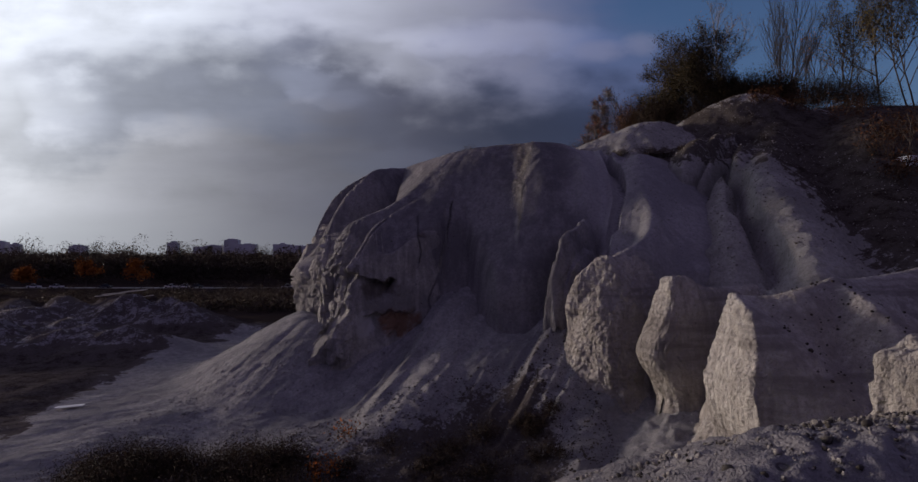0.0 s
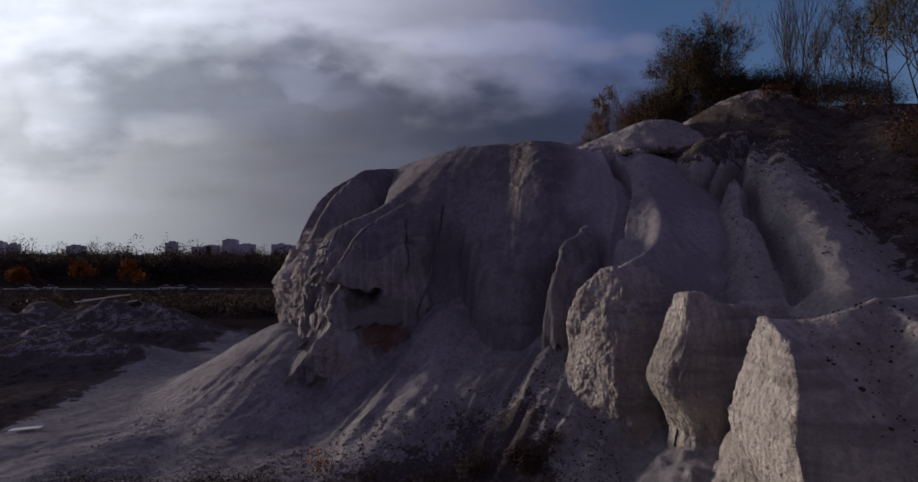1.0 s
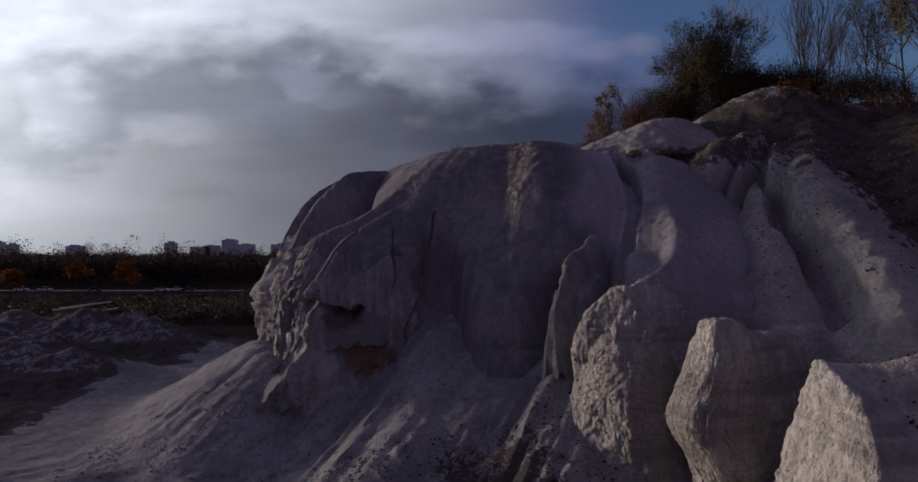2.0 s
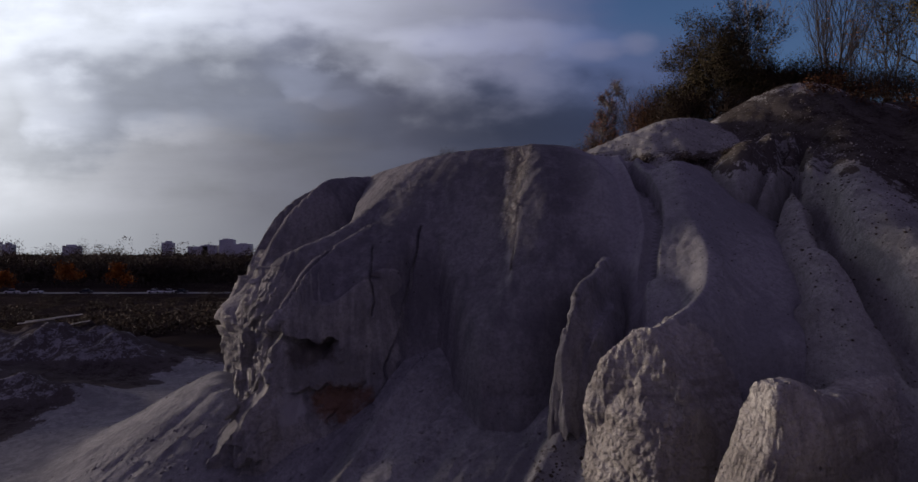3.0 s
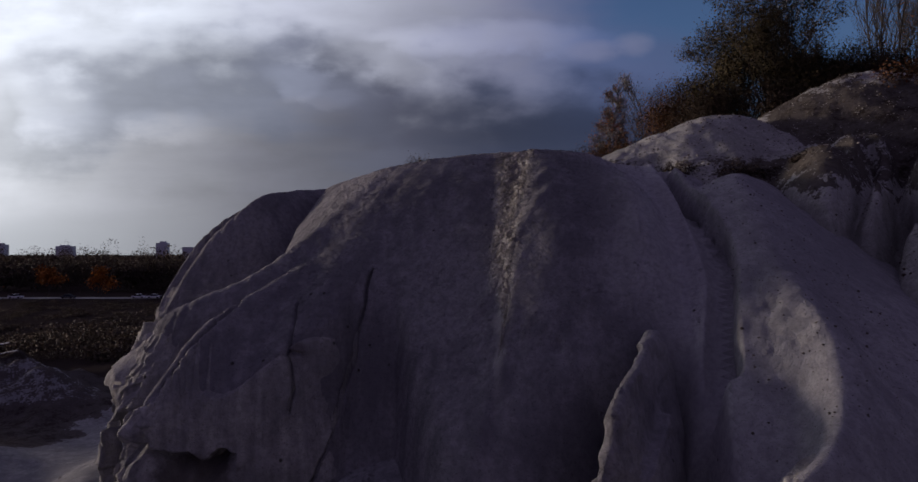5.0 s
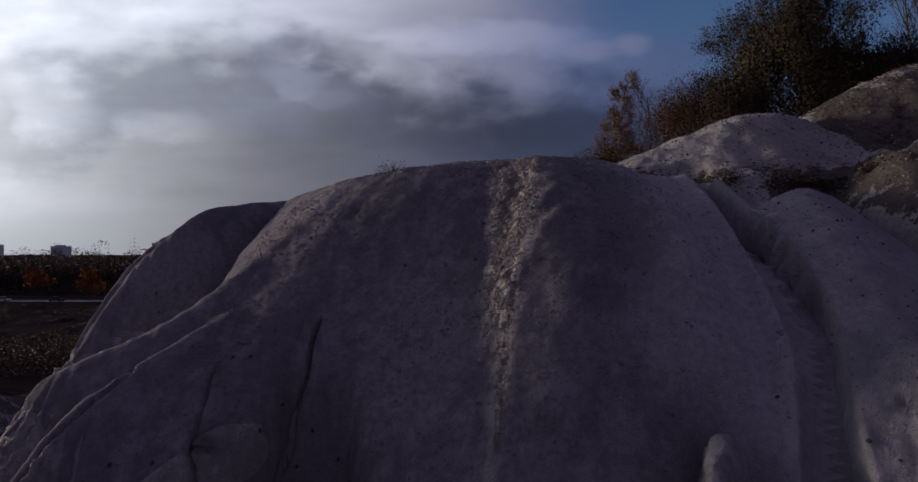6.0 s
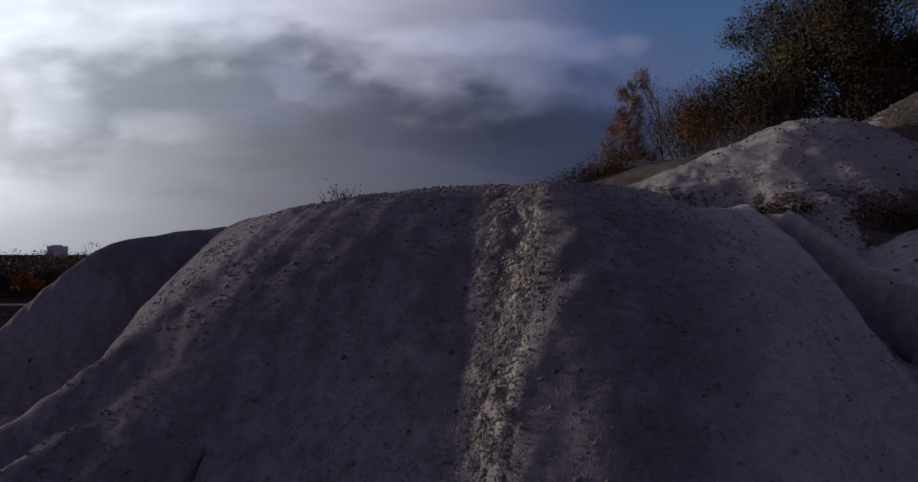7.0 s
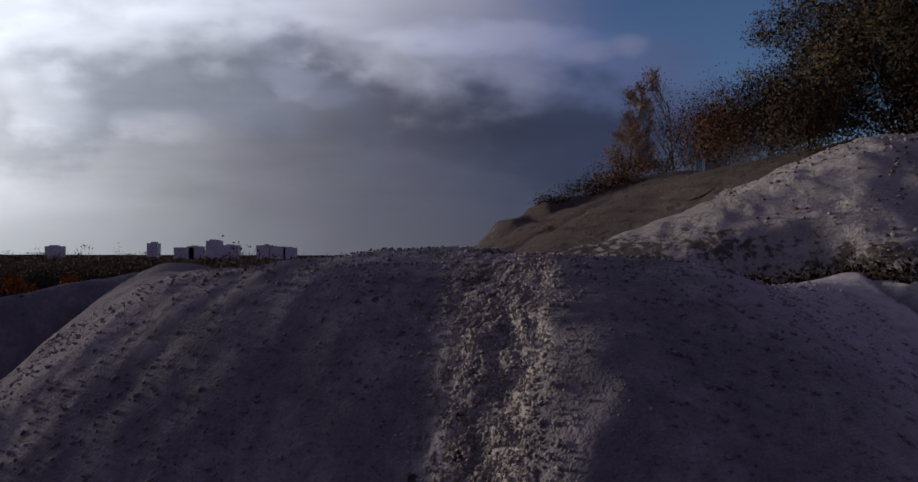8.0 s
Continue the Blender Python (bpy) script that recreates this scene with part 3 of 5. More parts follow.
def carved(x, y, line, wide, deep, sharp=False):
    """How deep a narrow runnel along a line is cut."""
    line = glide([(*p, 0) for p in line], 4)
    best = np.full(x.shape, 99.0)
    for a, b in zip(line[:-1], line[1:]):
        d = b - a
        t = np.clip(((x - a[0]) * d[0] + (y - a[1]) * d[1]) / (d[0] ** 2 + d[1] ** 2), 0, 1)
        best = np.minimum(best, (x - a[0] - t * d[0]) ** 2 + (y - a[1] - t * d[1]) ** 2)
    if sharp:
        return deep * np.clip(1 - np.sqrt(best) / wide, 0, 1)
    return deep * np.exp(-best / wide ** 2)


def hill_height(x, y):
    """The gullied hillside that rises to the trees."""
    h = ridge(x, y, [(14.2, 31, 16.4, .8, .8), (12.6, 27, 14.7, 1.2, 1.3), (11.5, 25.2, 13.3, 1.3, 1.5), (10.5, 23.3, 12.1, 1.3, 1.5), (9.75, 21.3, 11.15, 1.4, 1.6), (9.2, 19.6, 9.8, 1.5, 1.8)], .7, (.3, 1.8))
    h = smax(h, ridge(x, y, [(16.5, 31, 16.6, .8, .9), (14.2, 27.2, 14.9, 1.0, 1.2), (12.4, 23.8, 13.4, 1.1, 1.4), (11.6, 20.6, 11.6, 1.3, 1.5), (10.9, 18.0, 9.9, 1.4, 1.6), (10.3, 16.8, 8.8, 1.4, 1.6)], .9, (.3, 1.8)), .03)
    h = smax(h, ridge(x, y, [(13.4, 26.2, 14.2, 1.0, 1.2), (11.9, 22.6, 12.3, 1.3, 1.5), (11.0, 20.6, 10.9, 1.4, 1.6), (10.4, 19.2, 9.6, 1.5, 1.6)], .5, (.8, 1.8)), .03)
    h = smax(h, ridge(x, y, [(22, 33, 18.0, .6, .6), (18, 26, 14.8, .8, .8), (15.8, 21.5, 12.0, .9, .9), (14, 18, 9.6, .9, .9)], 1, (.3, 1)), .25)
    # two small ribs above the gully
    h = smax(h, ridge(x, y, [(12.6, 31, 16.0, 1.0, 1.1), (11.2, 28.2, 15.25, 1.4, 1.4), (10.3, 27, 14.3, 1.5, 1.5), (9.6, 25.6, 12.6, 1.5, 1.5)], .5, (.4, 2)), .02)
    h = smax(h, ridge(x, y, [(13.6, 31, 16.3, 1.0, 1.1), (12.1, 28, 15.2, 1.5, 1.6), (11.1, 26.6, 14.0, 1.6, 1.7), (10.2, 25, 12.4, 1.5, 1.5)], .4, (.4, 2)), .02)
    for line, wide, deep in (((15.2, 30.7), (12.6, 27.6), (11.7, 26.3), (10.2, 25.1), (9.4, 24.2), (9.05, 22.6), (8.8, 21.2)), .46, 1.3), (((13.4, 29.6), (12.3, 28.1), (11.1, 26.9), (10.3, 26.0), (10.1, 25.3)), .38, 1.0), (((10.2, 29.4), (9.6, 27.8), (9.5, 25.4)), .35, .5), (((12.3, 26.9), (11.8, 26.3), (11.6, 24.6), (11.0, 23.2), (10.6, 21.8), (10.3, 19.6), (10.0, 18.5)), .46, 1.1):
        h = h - carved(x, y, line, wide, deep, True)
    # the pale mound and the higher one behind
    h = smax(h, ridge(x, y, [(14.2, 35.6, 15.6, .7, .5), (12.9, 34.8, 17.1, .75, .4), (11.9, 34.5, 17.6, .75, .4), (10.7, 34, 17.5, .8, .4), (9.6, 33.8, 17.1, .8, .5), (7.7, 33.7, 16.4, .8, .5), (5.84, 33.6, 15.7, .8, .5), (4.3, 33.5, 15.25, .9, .5)], 1.0, (.6, 1.0)), .2)
    h = smax(h, ridge(x, y, [(26, 40, 19.6, .8, .3), (21, 36, 18.9, .8, .4), (19, 35.5, 19.2, .8, .5), (17.65, 35.1, 19.5, .85, .5), (16, 35.3, 19.2, .9, .5), (14.6, 35.8, 18.5, .8, .5), (13.3, 36.2, 17.4, .8, .5)], .7, (.4, .8)), .2)
    h = smax(h, ridge(x, y, [(80, 62, 25, .9, .2), (36, 48, 22.0, .9, .3), (19, 42, 19.6, .9, .4), (14, 47, 18.8, .5, .5), (14.5, 57, 19.4, .5, .5), (12, 75, 16, .4, .3)], 3, (.2, .4)), .3)
    # the bank under the birch
    h = smax(h, ridge(x, y, [(14.5, 58, 19.4, .5, .5), (10.8, 52, 18.4, .6, .7), (8.4, 50, 17.9, .7, .9), (6.3, 49.5, 17.1, .8, .9), (4.2, 48.5, 15.3, .8, .9), (1.5, 47.5, 12.5, .8, .9)], .6, (.4, 1)), .15)
    # the hillside ends against the bluff
    return h - 2.5 * np.clip(8.4 - x, 0, 9) * np.clip((32.0 - y) / 1.5, 0, 1)


def blade_height(x, y):
    """The thin blade that stands out of the face."""
    h = ridge(x, y, [(4.95, 23.2, 11.3, 4, 4), (4.3, 22.1, 10.9, 6, 7), (3.76, 21.1, 10.63, 6, 9), (3.45, 20.75, 9.95, 5, 12), (3.2, 20.5, 9.2, 4, 12), (3.1, 20.4, 8.6, 4, 12)], .06, (1.5, 12), 0, .05)
    return smax(h, ridge(x, y, [(4.8, 22.4, 10.1, 6, 6), (4.05, 20.95, 9.65, 8, 8), (3.7, 20.6, 9.05, 8, 8), (3.5, 20.45, 8.3, 8, 8)], .1, (2, 9), 0, .12), .15)


def buttress_height(x, y):
    """The blunt fin at the end of the rib: a steep face over the fans."""
    h = ridge(x, y, [(3.55, 19.45, 8.5, 1.6, 7), (3.95, 19.3, 9.35, 1.6, 7), (4.65, 19.0, 9.98, 1.6, 7), (5.0, 18.65, 9.5, 2.2, 7), (5.3, 18.25, 8.6, 2.2, 6), (5.5, 17.95, 7.3, 2, 5)], .12, (9, 4), 0, .06)
    return smax(h, ridge(x, y, [(5.9, 20.1, 10.2, 2, 2), (5.25, 19.6, 9.95, 2, 2), (4.75, 19.15, 9.9, 2, 2)], .25, (1.5, 3)), .1)


def fin_height(x, y):
    """The two walls of chalk that stand out from the hillside."""
    h = ridge(x, y, [(9.5, 19.2, 9.0, 3, 3), (8.2, 18.2, 8.95, 4, 4), (7.0, 17.2, 9.0, 5, 5), (6.4, 16.9, 9.35, 6, 6), (5.85, 16.7, 9.35, 8, 7)], .3, (1, 8), .1, .22)
    h2 = ridge(x, y, [(14, 15.4, 10.0, 1.2, 1.5), (10.2, 14.6, 9.45, 1.2, 2), (8.6, 13.6, 9.4, 1.2, 2.5), (7.6, 13.1, 9.25, 1.0, 3), (6.7, 13.2, 9.05, 1.0, 3), (6.1, 13.2, 9.05, 4, 5)], .3, (1, 7), .35)
    h2 = smax(h2, ridge(x, y, [(8.5, 13.5, 9.35, .6, 1.3), (8.45, 12.1, 8.95, .6, 1.5), (8.7, 10.5, 7.8, 1, 1.5)], .2, (1, 3)), .12)
    h2 = smax(h2, ridge(x, y, [(6.1, 13.1, 9.05, .8, 7), (5.95, 12.2, 8.8, .8, 8), (5.8, 11.5, 8.2, 1.0, 8), (5.7, 11.2, 7.3, 2, 8)], .2, (6, 5)), .12)
    return h, h2


def near_height(x, y):
    """The rubble spur just under the start of the flight, and the block on it."""
    ledge = ridge(x, y, [(9, 4.4, 9.2, 1.0, 1.0), (5, 3.7, 9.05, .9, .6), (3, 3.4, 9.05, .9, .5), (1.9, 3.1, 9.0, 1, .6), (1.35, 2.9, 8.85, 2, 1)], .5, (1, 2.5))
    block = ridge(x, y, [(8, 6.6, 9.9, 3, 3), (5.4, 5.7, 9.7, 4, 4), (4.3, 5.2, 9.45, 5, 5), (3.8, 5.0, 9.2, 6, 6)], .25, (1, 5), .2, .15)
    return ledge, block

# ---- building helpers ----
def mesh_object(name, verts, faces, mat, parent=None, smooth=True):
    me = bpy.data.meshes.new(name)
    verts, faces = np.asarray(verts, np.float32), np.asarray(faces, np.int32)
    size = faces.shape[1]
    me.vertices.add(len(verts))
    me.vertices.foreach_set("co", verts.ravel())
    me.loops.add(faces.size)
    me.loops.foreach_set("vertex_index", faces.ravel())
    me.polygons.add(len(faces))
    me.polygons.foreach_set("loop_start", np.arange(len(faces), dtype=np.int32) * size)
    me.polygons.foreach_set("use_smooth", np.full(len(faces), smooth))
    me.update(calc_edges=True)
    me.validate()
    me.materials.append(mat)
    ob = new(name, me)
    if parent:
        ob.parent = parent
    return ob


def land(name, height, xs, ys, mat, under=None, relief=None, warp=None, soft=0, pieces=None, cut=None):
    """A piece of ground from a height function over the lines xs and ys; the part that lies well below `under` is left away."""
    x, y = np.meshgrid(xs, ys)
    z = height(x, y)
    for _ in range(soft):
        p = np.pad(z, 1, "edge")
        z = (p[:-2, 1:-1] + p[2:, 1:-1] + p[1:-1, :-2] + p[1:-1, 2:] + 2 * z) / 6
    keep = np.ones(x.shape, bool) if under is None else z > under(x, y) - 0.7
    gy, gx = np.gradient(z, ys, xs)
    length = np.sqrt(1 + gx * gx + gy * gy)
    if relief is not None:
        d = relief(x, y, z, length)
        x, y, z = x - gx / length * d, y - gy / length * d, z + d / length
    if warp is not None:
        x, y, z = warp(x, y, z)
    rows, cols = x.shape
    index = np.arange(rows * cols).reshape(rows, cols)
    quads = np.stack([index[:-1, :-1], index[:-1, 1:], index[1:, 1:], index[1:, :-1]], -1).reshape(-1, 4)
    use = (keep[:-1, :-1] | keep[:-1, 1:] | keep[1:, 1:] | keep[1:, :-1]).ravel()
    verts = np.stack([x.ravel(), y.ravel(), z.ravel()], 1)
    if pieces is None:
        return packed(name, verts, quads[use], mat)
    # the pieces share one set of normals, so that no seam shows
    p = verts.reshape(rows, cols, 3)
    du, dv = np.gradient(p, axis=1), np.gradient(p, axis=0)
    normal = np.cross(du, dv).reshape(-1, 3)
    normal /= np.linalg.norm(normal, axis=1)[:, None] + 1e-9
    root = new(name)
    where = cut(p[:-1, :-1, 0], p[:-1, :-1, 1]).ravel()
    for k, piece in enumerate(pieces):
        ob = packed(piece, verts, quads[use & (where == k)], mat, normal)
        ob.parent = root
    return root


def packed(name, verts, quads, mat, normal=None):
    """A mesh of those vertices that the quads use."""
    used = np.unique(quads)
    place = np.zeros(len(verts), np.int64)
    place[used] = np.arange(len(used))
    ob = mesh_object(name, verts[used], place[quads], mat)
    if normal is not None:
        ob.data.normals_split_custom_set_from_vertices(normal[used].tolist())
    return ob


def weathered(x, y, z, steep):
    """Lumps, rills down the steep parts and crumbs."""
    d = 0.10 * rough(x, y, z, 2.4, 2) + 0.02 * rough(x, y, z, 0.5, 2)
    rill = rough(x + 0.5 * y, y * 0.2, z * 0.15, 0.9, 3)
    return d + 0.5 * rill * np.clip((steep - 1.05) * 4, 0, 1) / np.maximum(1, steep / 3)


def dents(x, y, z, *hollows):
    """Hollows worn into a face: place, half sizes and depth of each."""
    d = 0
    for (cx, cy, cz), (rx, ry, rz), deep in hollows:
        d = d - deep * np.exp(-((x - cx) / rx) ** 2 - ((y - cy) / ry) ** 2 - ((z - cz) / rz) ** 2)
    return d


def stretch(*parts):
    """Grid lines: (from, to, step) pieces one after the other."""
    out = []
    for a, b, s in parts:
        out.append(np.arange(a, b - 1e-6, s))
    return np.concatenate(out + [[parts[-1][1]]])


def clod(rng):
    """A small worn lump."""
    g = (1 + 5 ** 0.5) / 2
    v = np.array([(-1, g, 0), (1, g, 0), (-1, -g, 0), (1, -g, 0), (0, -1, g), (0, 1, g), (0, -1, -g), (0, 1, -g), (g, 0, -1), (g, 0, 1), (-g, 0, -1), (-g, 0, 1)]) / 1.9
    v = v * rng.uniform(0.6, 1.05, (12, 1)) * np.array([1.0, 0.8, 0.75])
    f = np.array([(0, 11, 5), (0, 5, 1), (0, 1, 7), (0, 7, 10), (0, 10, 11), (1, 5, 9), (5, 11, 4), (11, 10, 2), (10, 7, 6), (7, 1, 8),
                  (3, 9, 4), (3, 4, 2), (3, 2, 6), (3, 6, 8), (3, 8, 9), (4, 9, 5), (2, 4, 11), (6, 2, 10), (8, 6, 7), (9, 8, 1)])
    return v, f


def skin(height, relief):
    """The height of a piece of land with its relief on it."""
    def top(x, y):
        e = 0.06
        z = height(x, y)
        gx, gy = (height(x + e, y) - height(x - e, y)) / (2 * e), (height(x, y + e) - height(x, y - e)) / (2 * e)
        length = np.sqrt(1 + gx * gx + gy * gy)
        return z + relief(x, y, z, length) * np.minimum(length, 3)
    return top


def rubble(name, height, spots, sizes, mat, label, seed, category="rubble", lift=0.02):
    """Loose crumbs lying on the land, too many to count."""
    rng = np.random.default_rng(seed)
    spots = np.asarray(spots, float)
    z = height(spots[:, 0], spots[:, 1])
    kinds = [clod(rng) for _ in range(12)]
    vs, fs = [], []
    pick = rng.integers(0, 12, len(spots))
    turn = rng.uniform(0, 2 * math.pi, len(spots))
    scale = rng.uniform(*sizes, len(spots)) * rng.choice((0.6, 1.0, 1.6), len(spots), p=(0.5, 0.4, 0.1))
    for i, (k, t, s) in enumerate(zip(pick, turn, scale)):
        v, f = kinds[k]
        c, d = math.cos(t), math.sin(t)
        vs.append(v @ np.array([(c, d, 0), (-d, c, 0), (0, 0, 1)]) * s + (spots[i, 0], spots[i, 1], z[i] + lift))
        fs.append(f + 12 * i)
    ob = mesh_object(name, np.concatenate(vs), np.concatenate(fs), mat)
    return tagged(ob, label, category, kind="stuff")

# ---- the large structure ----
def everything(x, y):
    f1, f2 = fin_height(x, y)
    return np.maximum(np.maximum(np.maximum(bluff_height(x, y), hill_height(x, y)), apron_height(x, y)), np.maximum(f1, f2))


def floor_relief(x, y, z, steep):
    """Footworn lumps on the floor and rills running down the fans."""
    near = np.clip((60 - np.hypot(x, y)) / 10, 0, 1)
    d = 0.05 * rough(x, y, z, 2.4, 3) + 0.025 * rough(x, y * 2.2, z, 0.6, 2)
    fan = np.clip((steep - 1.12) / 0.12, 0, 1)
    rill = rough((x * 0.8 - y * 0.6) * 1.0, (x * 0.6 + y * 0.8) * 0.16, 0 * z, 0.8, 4)
    fine = rough(x * 0.8 - y * 0.6, (x * 0.6 + y * 0.8) * 0.22, 0 * z, 0.34, 3)
    clods = np.clip(rough(x, y, z, 0.35, 3) - 0.35, 0, 1) * np.clip((19.5 - y + 0.35 * x) / 2, 0, 1) * np.clip((x + 9.5) / 3, 0, 1)
    return near * (d + np.interp(x, (-5, -3), (0.06, 0.22)) * fan * rill + 0.05 * np.interp(x, (-6, -3), (0.45, 1)) * (0.35 + fan) * fine + 0.16 * clods)


ground = land("ground", apron_height,
              stretch((-3000, -400, 200), (-400, -60, 12), (-60, -30, 1.0), (-30, -14, 0.14), (-14, 6, 0.07), (6, 12, 0.14), (12, 60, 1.5), (60, 400, 20), (400, 3000, 200)),
              stretch((-300, -20, 20), (-20, 6, 0.8), (6, 13.5, 0.14), (13.5, 27, 0.07), (27, 40, 0.14), (40, 90, 0.8), (90, 400, 10), (400, 4000, 150)), CHALK,
              relief=floor_relief)
tagged(ground, "pale chalk quarry floor with dark scrubby soil, running out to flat land", "ground", kind="structure")
def crack(x, z, line, wide, deep):
    """A groove along a broken line on the wall."""
    best = np.full(x.shape, 99.0)
    for (ax, az), (bx, bz) in zip(line[:-1], line[1:]):
        dx, dz = bx - ax, bz - az
        t = np.clip(((x - ax) * dx + (z - az) * dz) / (dx * dx + dz * dz), 0, 1)
        best = np.minimum(best, np.hypot(x - ax - t * dx, z - az - t * dz))
    return -deep * np.clip(1 - best / wide, 0, 1)


def bluff_relief(x, y, z, steep):
    d = 0.035 * rough(x, y, z, 2.4, 2) + 0.022 * rough(x, y, z, 0.45, 3) * np.clip(2.4 / steep, 0, 1)
    d = d + 0.02 * rough(x, y, z * 0.15, 0.7, 2) * np.clip(steep - 1.1, 0, 1) / np.maximum(1, steep / 3)
    # the narrow gully between the face and the rib
    d = d - carved(x, y, [(7.6, 29.9), (7.2, 28.9), (6.95, 27.6), (6.85, 26.0), (6.62, 24.3), (6.3, 23.5), (6.0, 22.9), (5.75, 22.2)], 0.27 + 0.04 * rough(x, y, 0 * z, 1.2, 1), 0.8, True)
    # the streak of rubble down the step
    s = (x - streak_line(y)) / (streak_line(y, 1) - streak_line(y))
    d = d + np.exp(-s ** 4) * np.clip((y - 23.2) / 1, 0, 1) * (0.035 * rough(x, y, z, 0.22, 3) + 0.018 * facets(x, y, z, 0.10))
    # the shaded slot beside the blade
    d = d - carved(x, y, [(4.9, 22.9), (4.45, 21.9), (4.3, 20.8)], 0.35, 0.35)
    rib = np.exp(-((x - np.interp(y, (20, 22, 24, 26), (5.6, 6.85, 7.2, 7.6)) + 0.25) / 0.35) ** 2) * np.clip((y - 20) / 1.5, 0, 1) * np.clip((24.5 - y) / 1.5, 0, 1)
    d = d + rib * 0.06 * rough(x, y, z, 0.25, 3)
    # long cracks
    bend = 0.05 * rough(0 * x, 0 * x, z, 0.5, 2)
    d = d + crack(x + bend, z, ((-0.28, 12.3), (-0.40, 11.7), (-0.54, 10.7), (-0.73, 9.6), (-0.92, 9.0), (-1.25, 8.3)), 0.045, 0.16)
    d = d + crack(x - bend, z, ((-1.75, 11.6), (-1.72, 10.9), (-1.57, 10.0), (-1.45, 9.4)), 0.045, 0.12)
    d = d + crack(x + bend, z, ((-3.05, 11.6), (-3.35, 11.2), (-3.62, 10.8), (-3.95, 10.1)), 0.05, 0.12)
    # small dark holes worn into the face
    return d + dents(x, y, z, ((3.35, 23.7, 11.0), (0.10, 0.3, 0.10), 0.20), ((3.0, 24.0, 11.2), (0.07, 0.2, 0.07), 0.15), ((2.7, 23.6, 10.3), (0.12, 0.2, 0.06), 0.15), ((2.95, 23.4, 10.2), (0.10, 0.2, 0.06), 0.15),
                     ((3.6, 24.6, 12.2), (0.07, 0.2, 0.07), 0.15), ((-0.9, 24.4, 9.9), (0.08, 0.3, 0.06), 0.15), ((1.9, 22.0, 7.9), (1.2, 0.6, 0.10), 0.10), ((6.9, 23.6, 12.6), (0.08, 0.2, 0.07), 0.15))


def beaked(x, y, z):
    """The face under the beak stands back."""
    dx, dy = HEART[0] - x, HEART[1] - y
    turn = np.degrees(np.arctan2(-dy, -dx)) % 360
    inside = np.clip((turn - PROW_FROM - 4) / 6, 0, 1) * np.clip((PROW_TO - 16 - turn) / 10, 0, 1)
    back = 0.8 * np.clip((9.4 - z) / 0.4, 0, 1) + 0.25 * np.clip((11.0 - z) / 0.5, 0, 1) * np.clip((-4.2 - x) / 0.5, 0, 1)
    far_ = np.hypot(dx, dy) + 1e-6
    return x + dx / far_ * back * inside, y + dy / far_ * back * inside, z


HEART, PROW_FROM, PROW_TO = (-1.5, 30.0), 150.0, 289.0


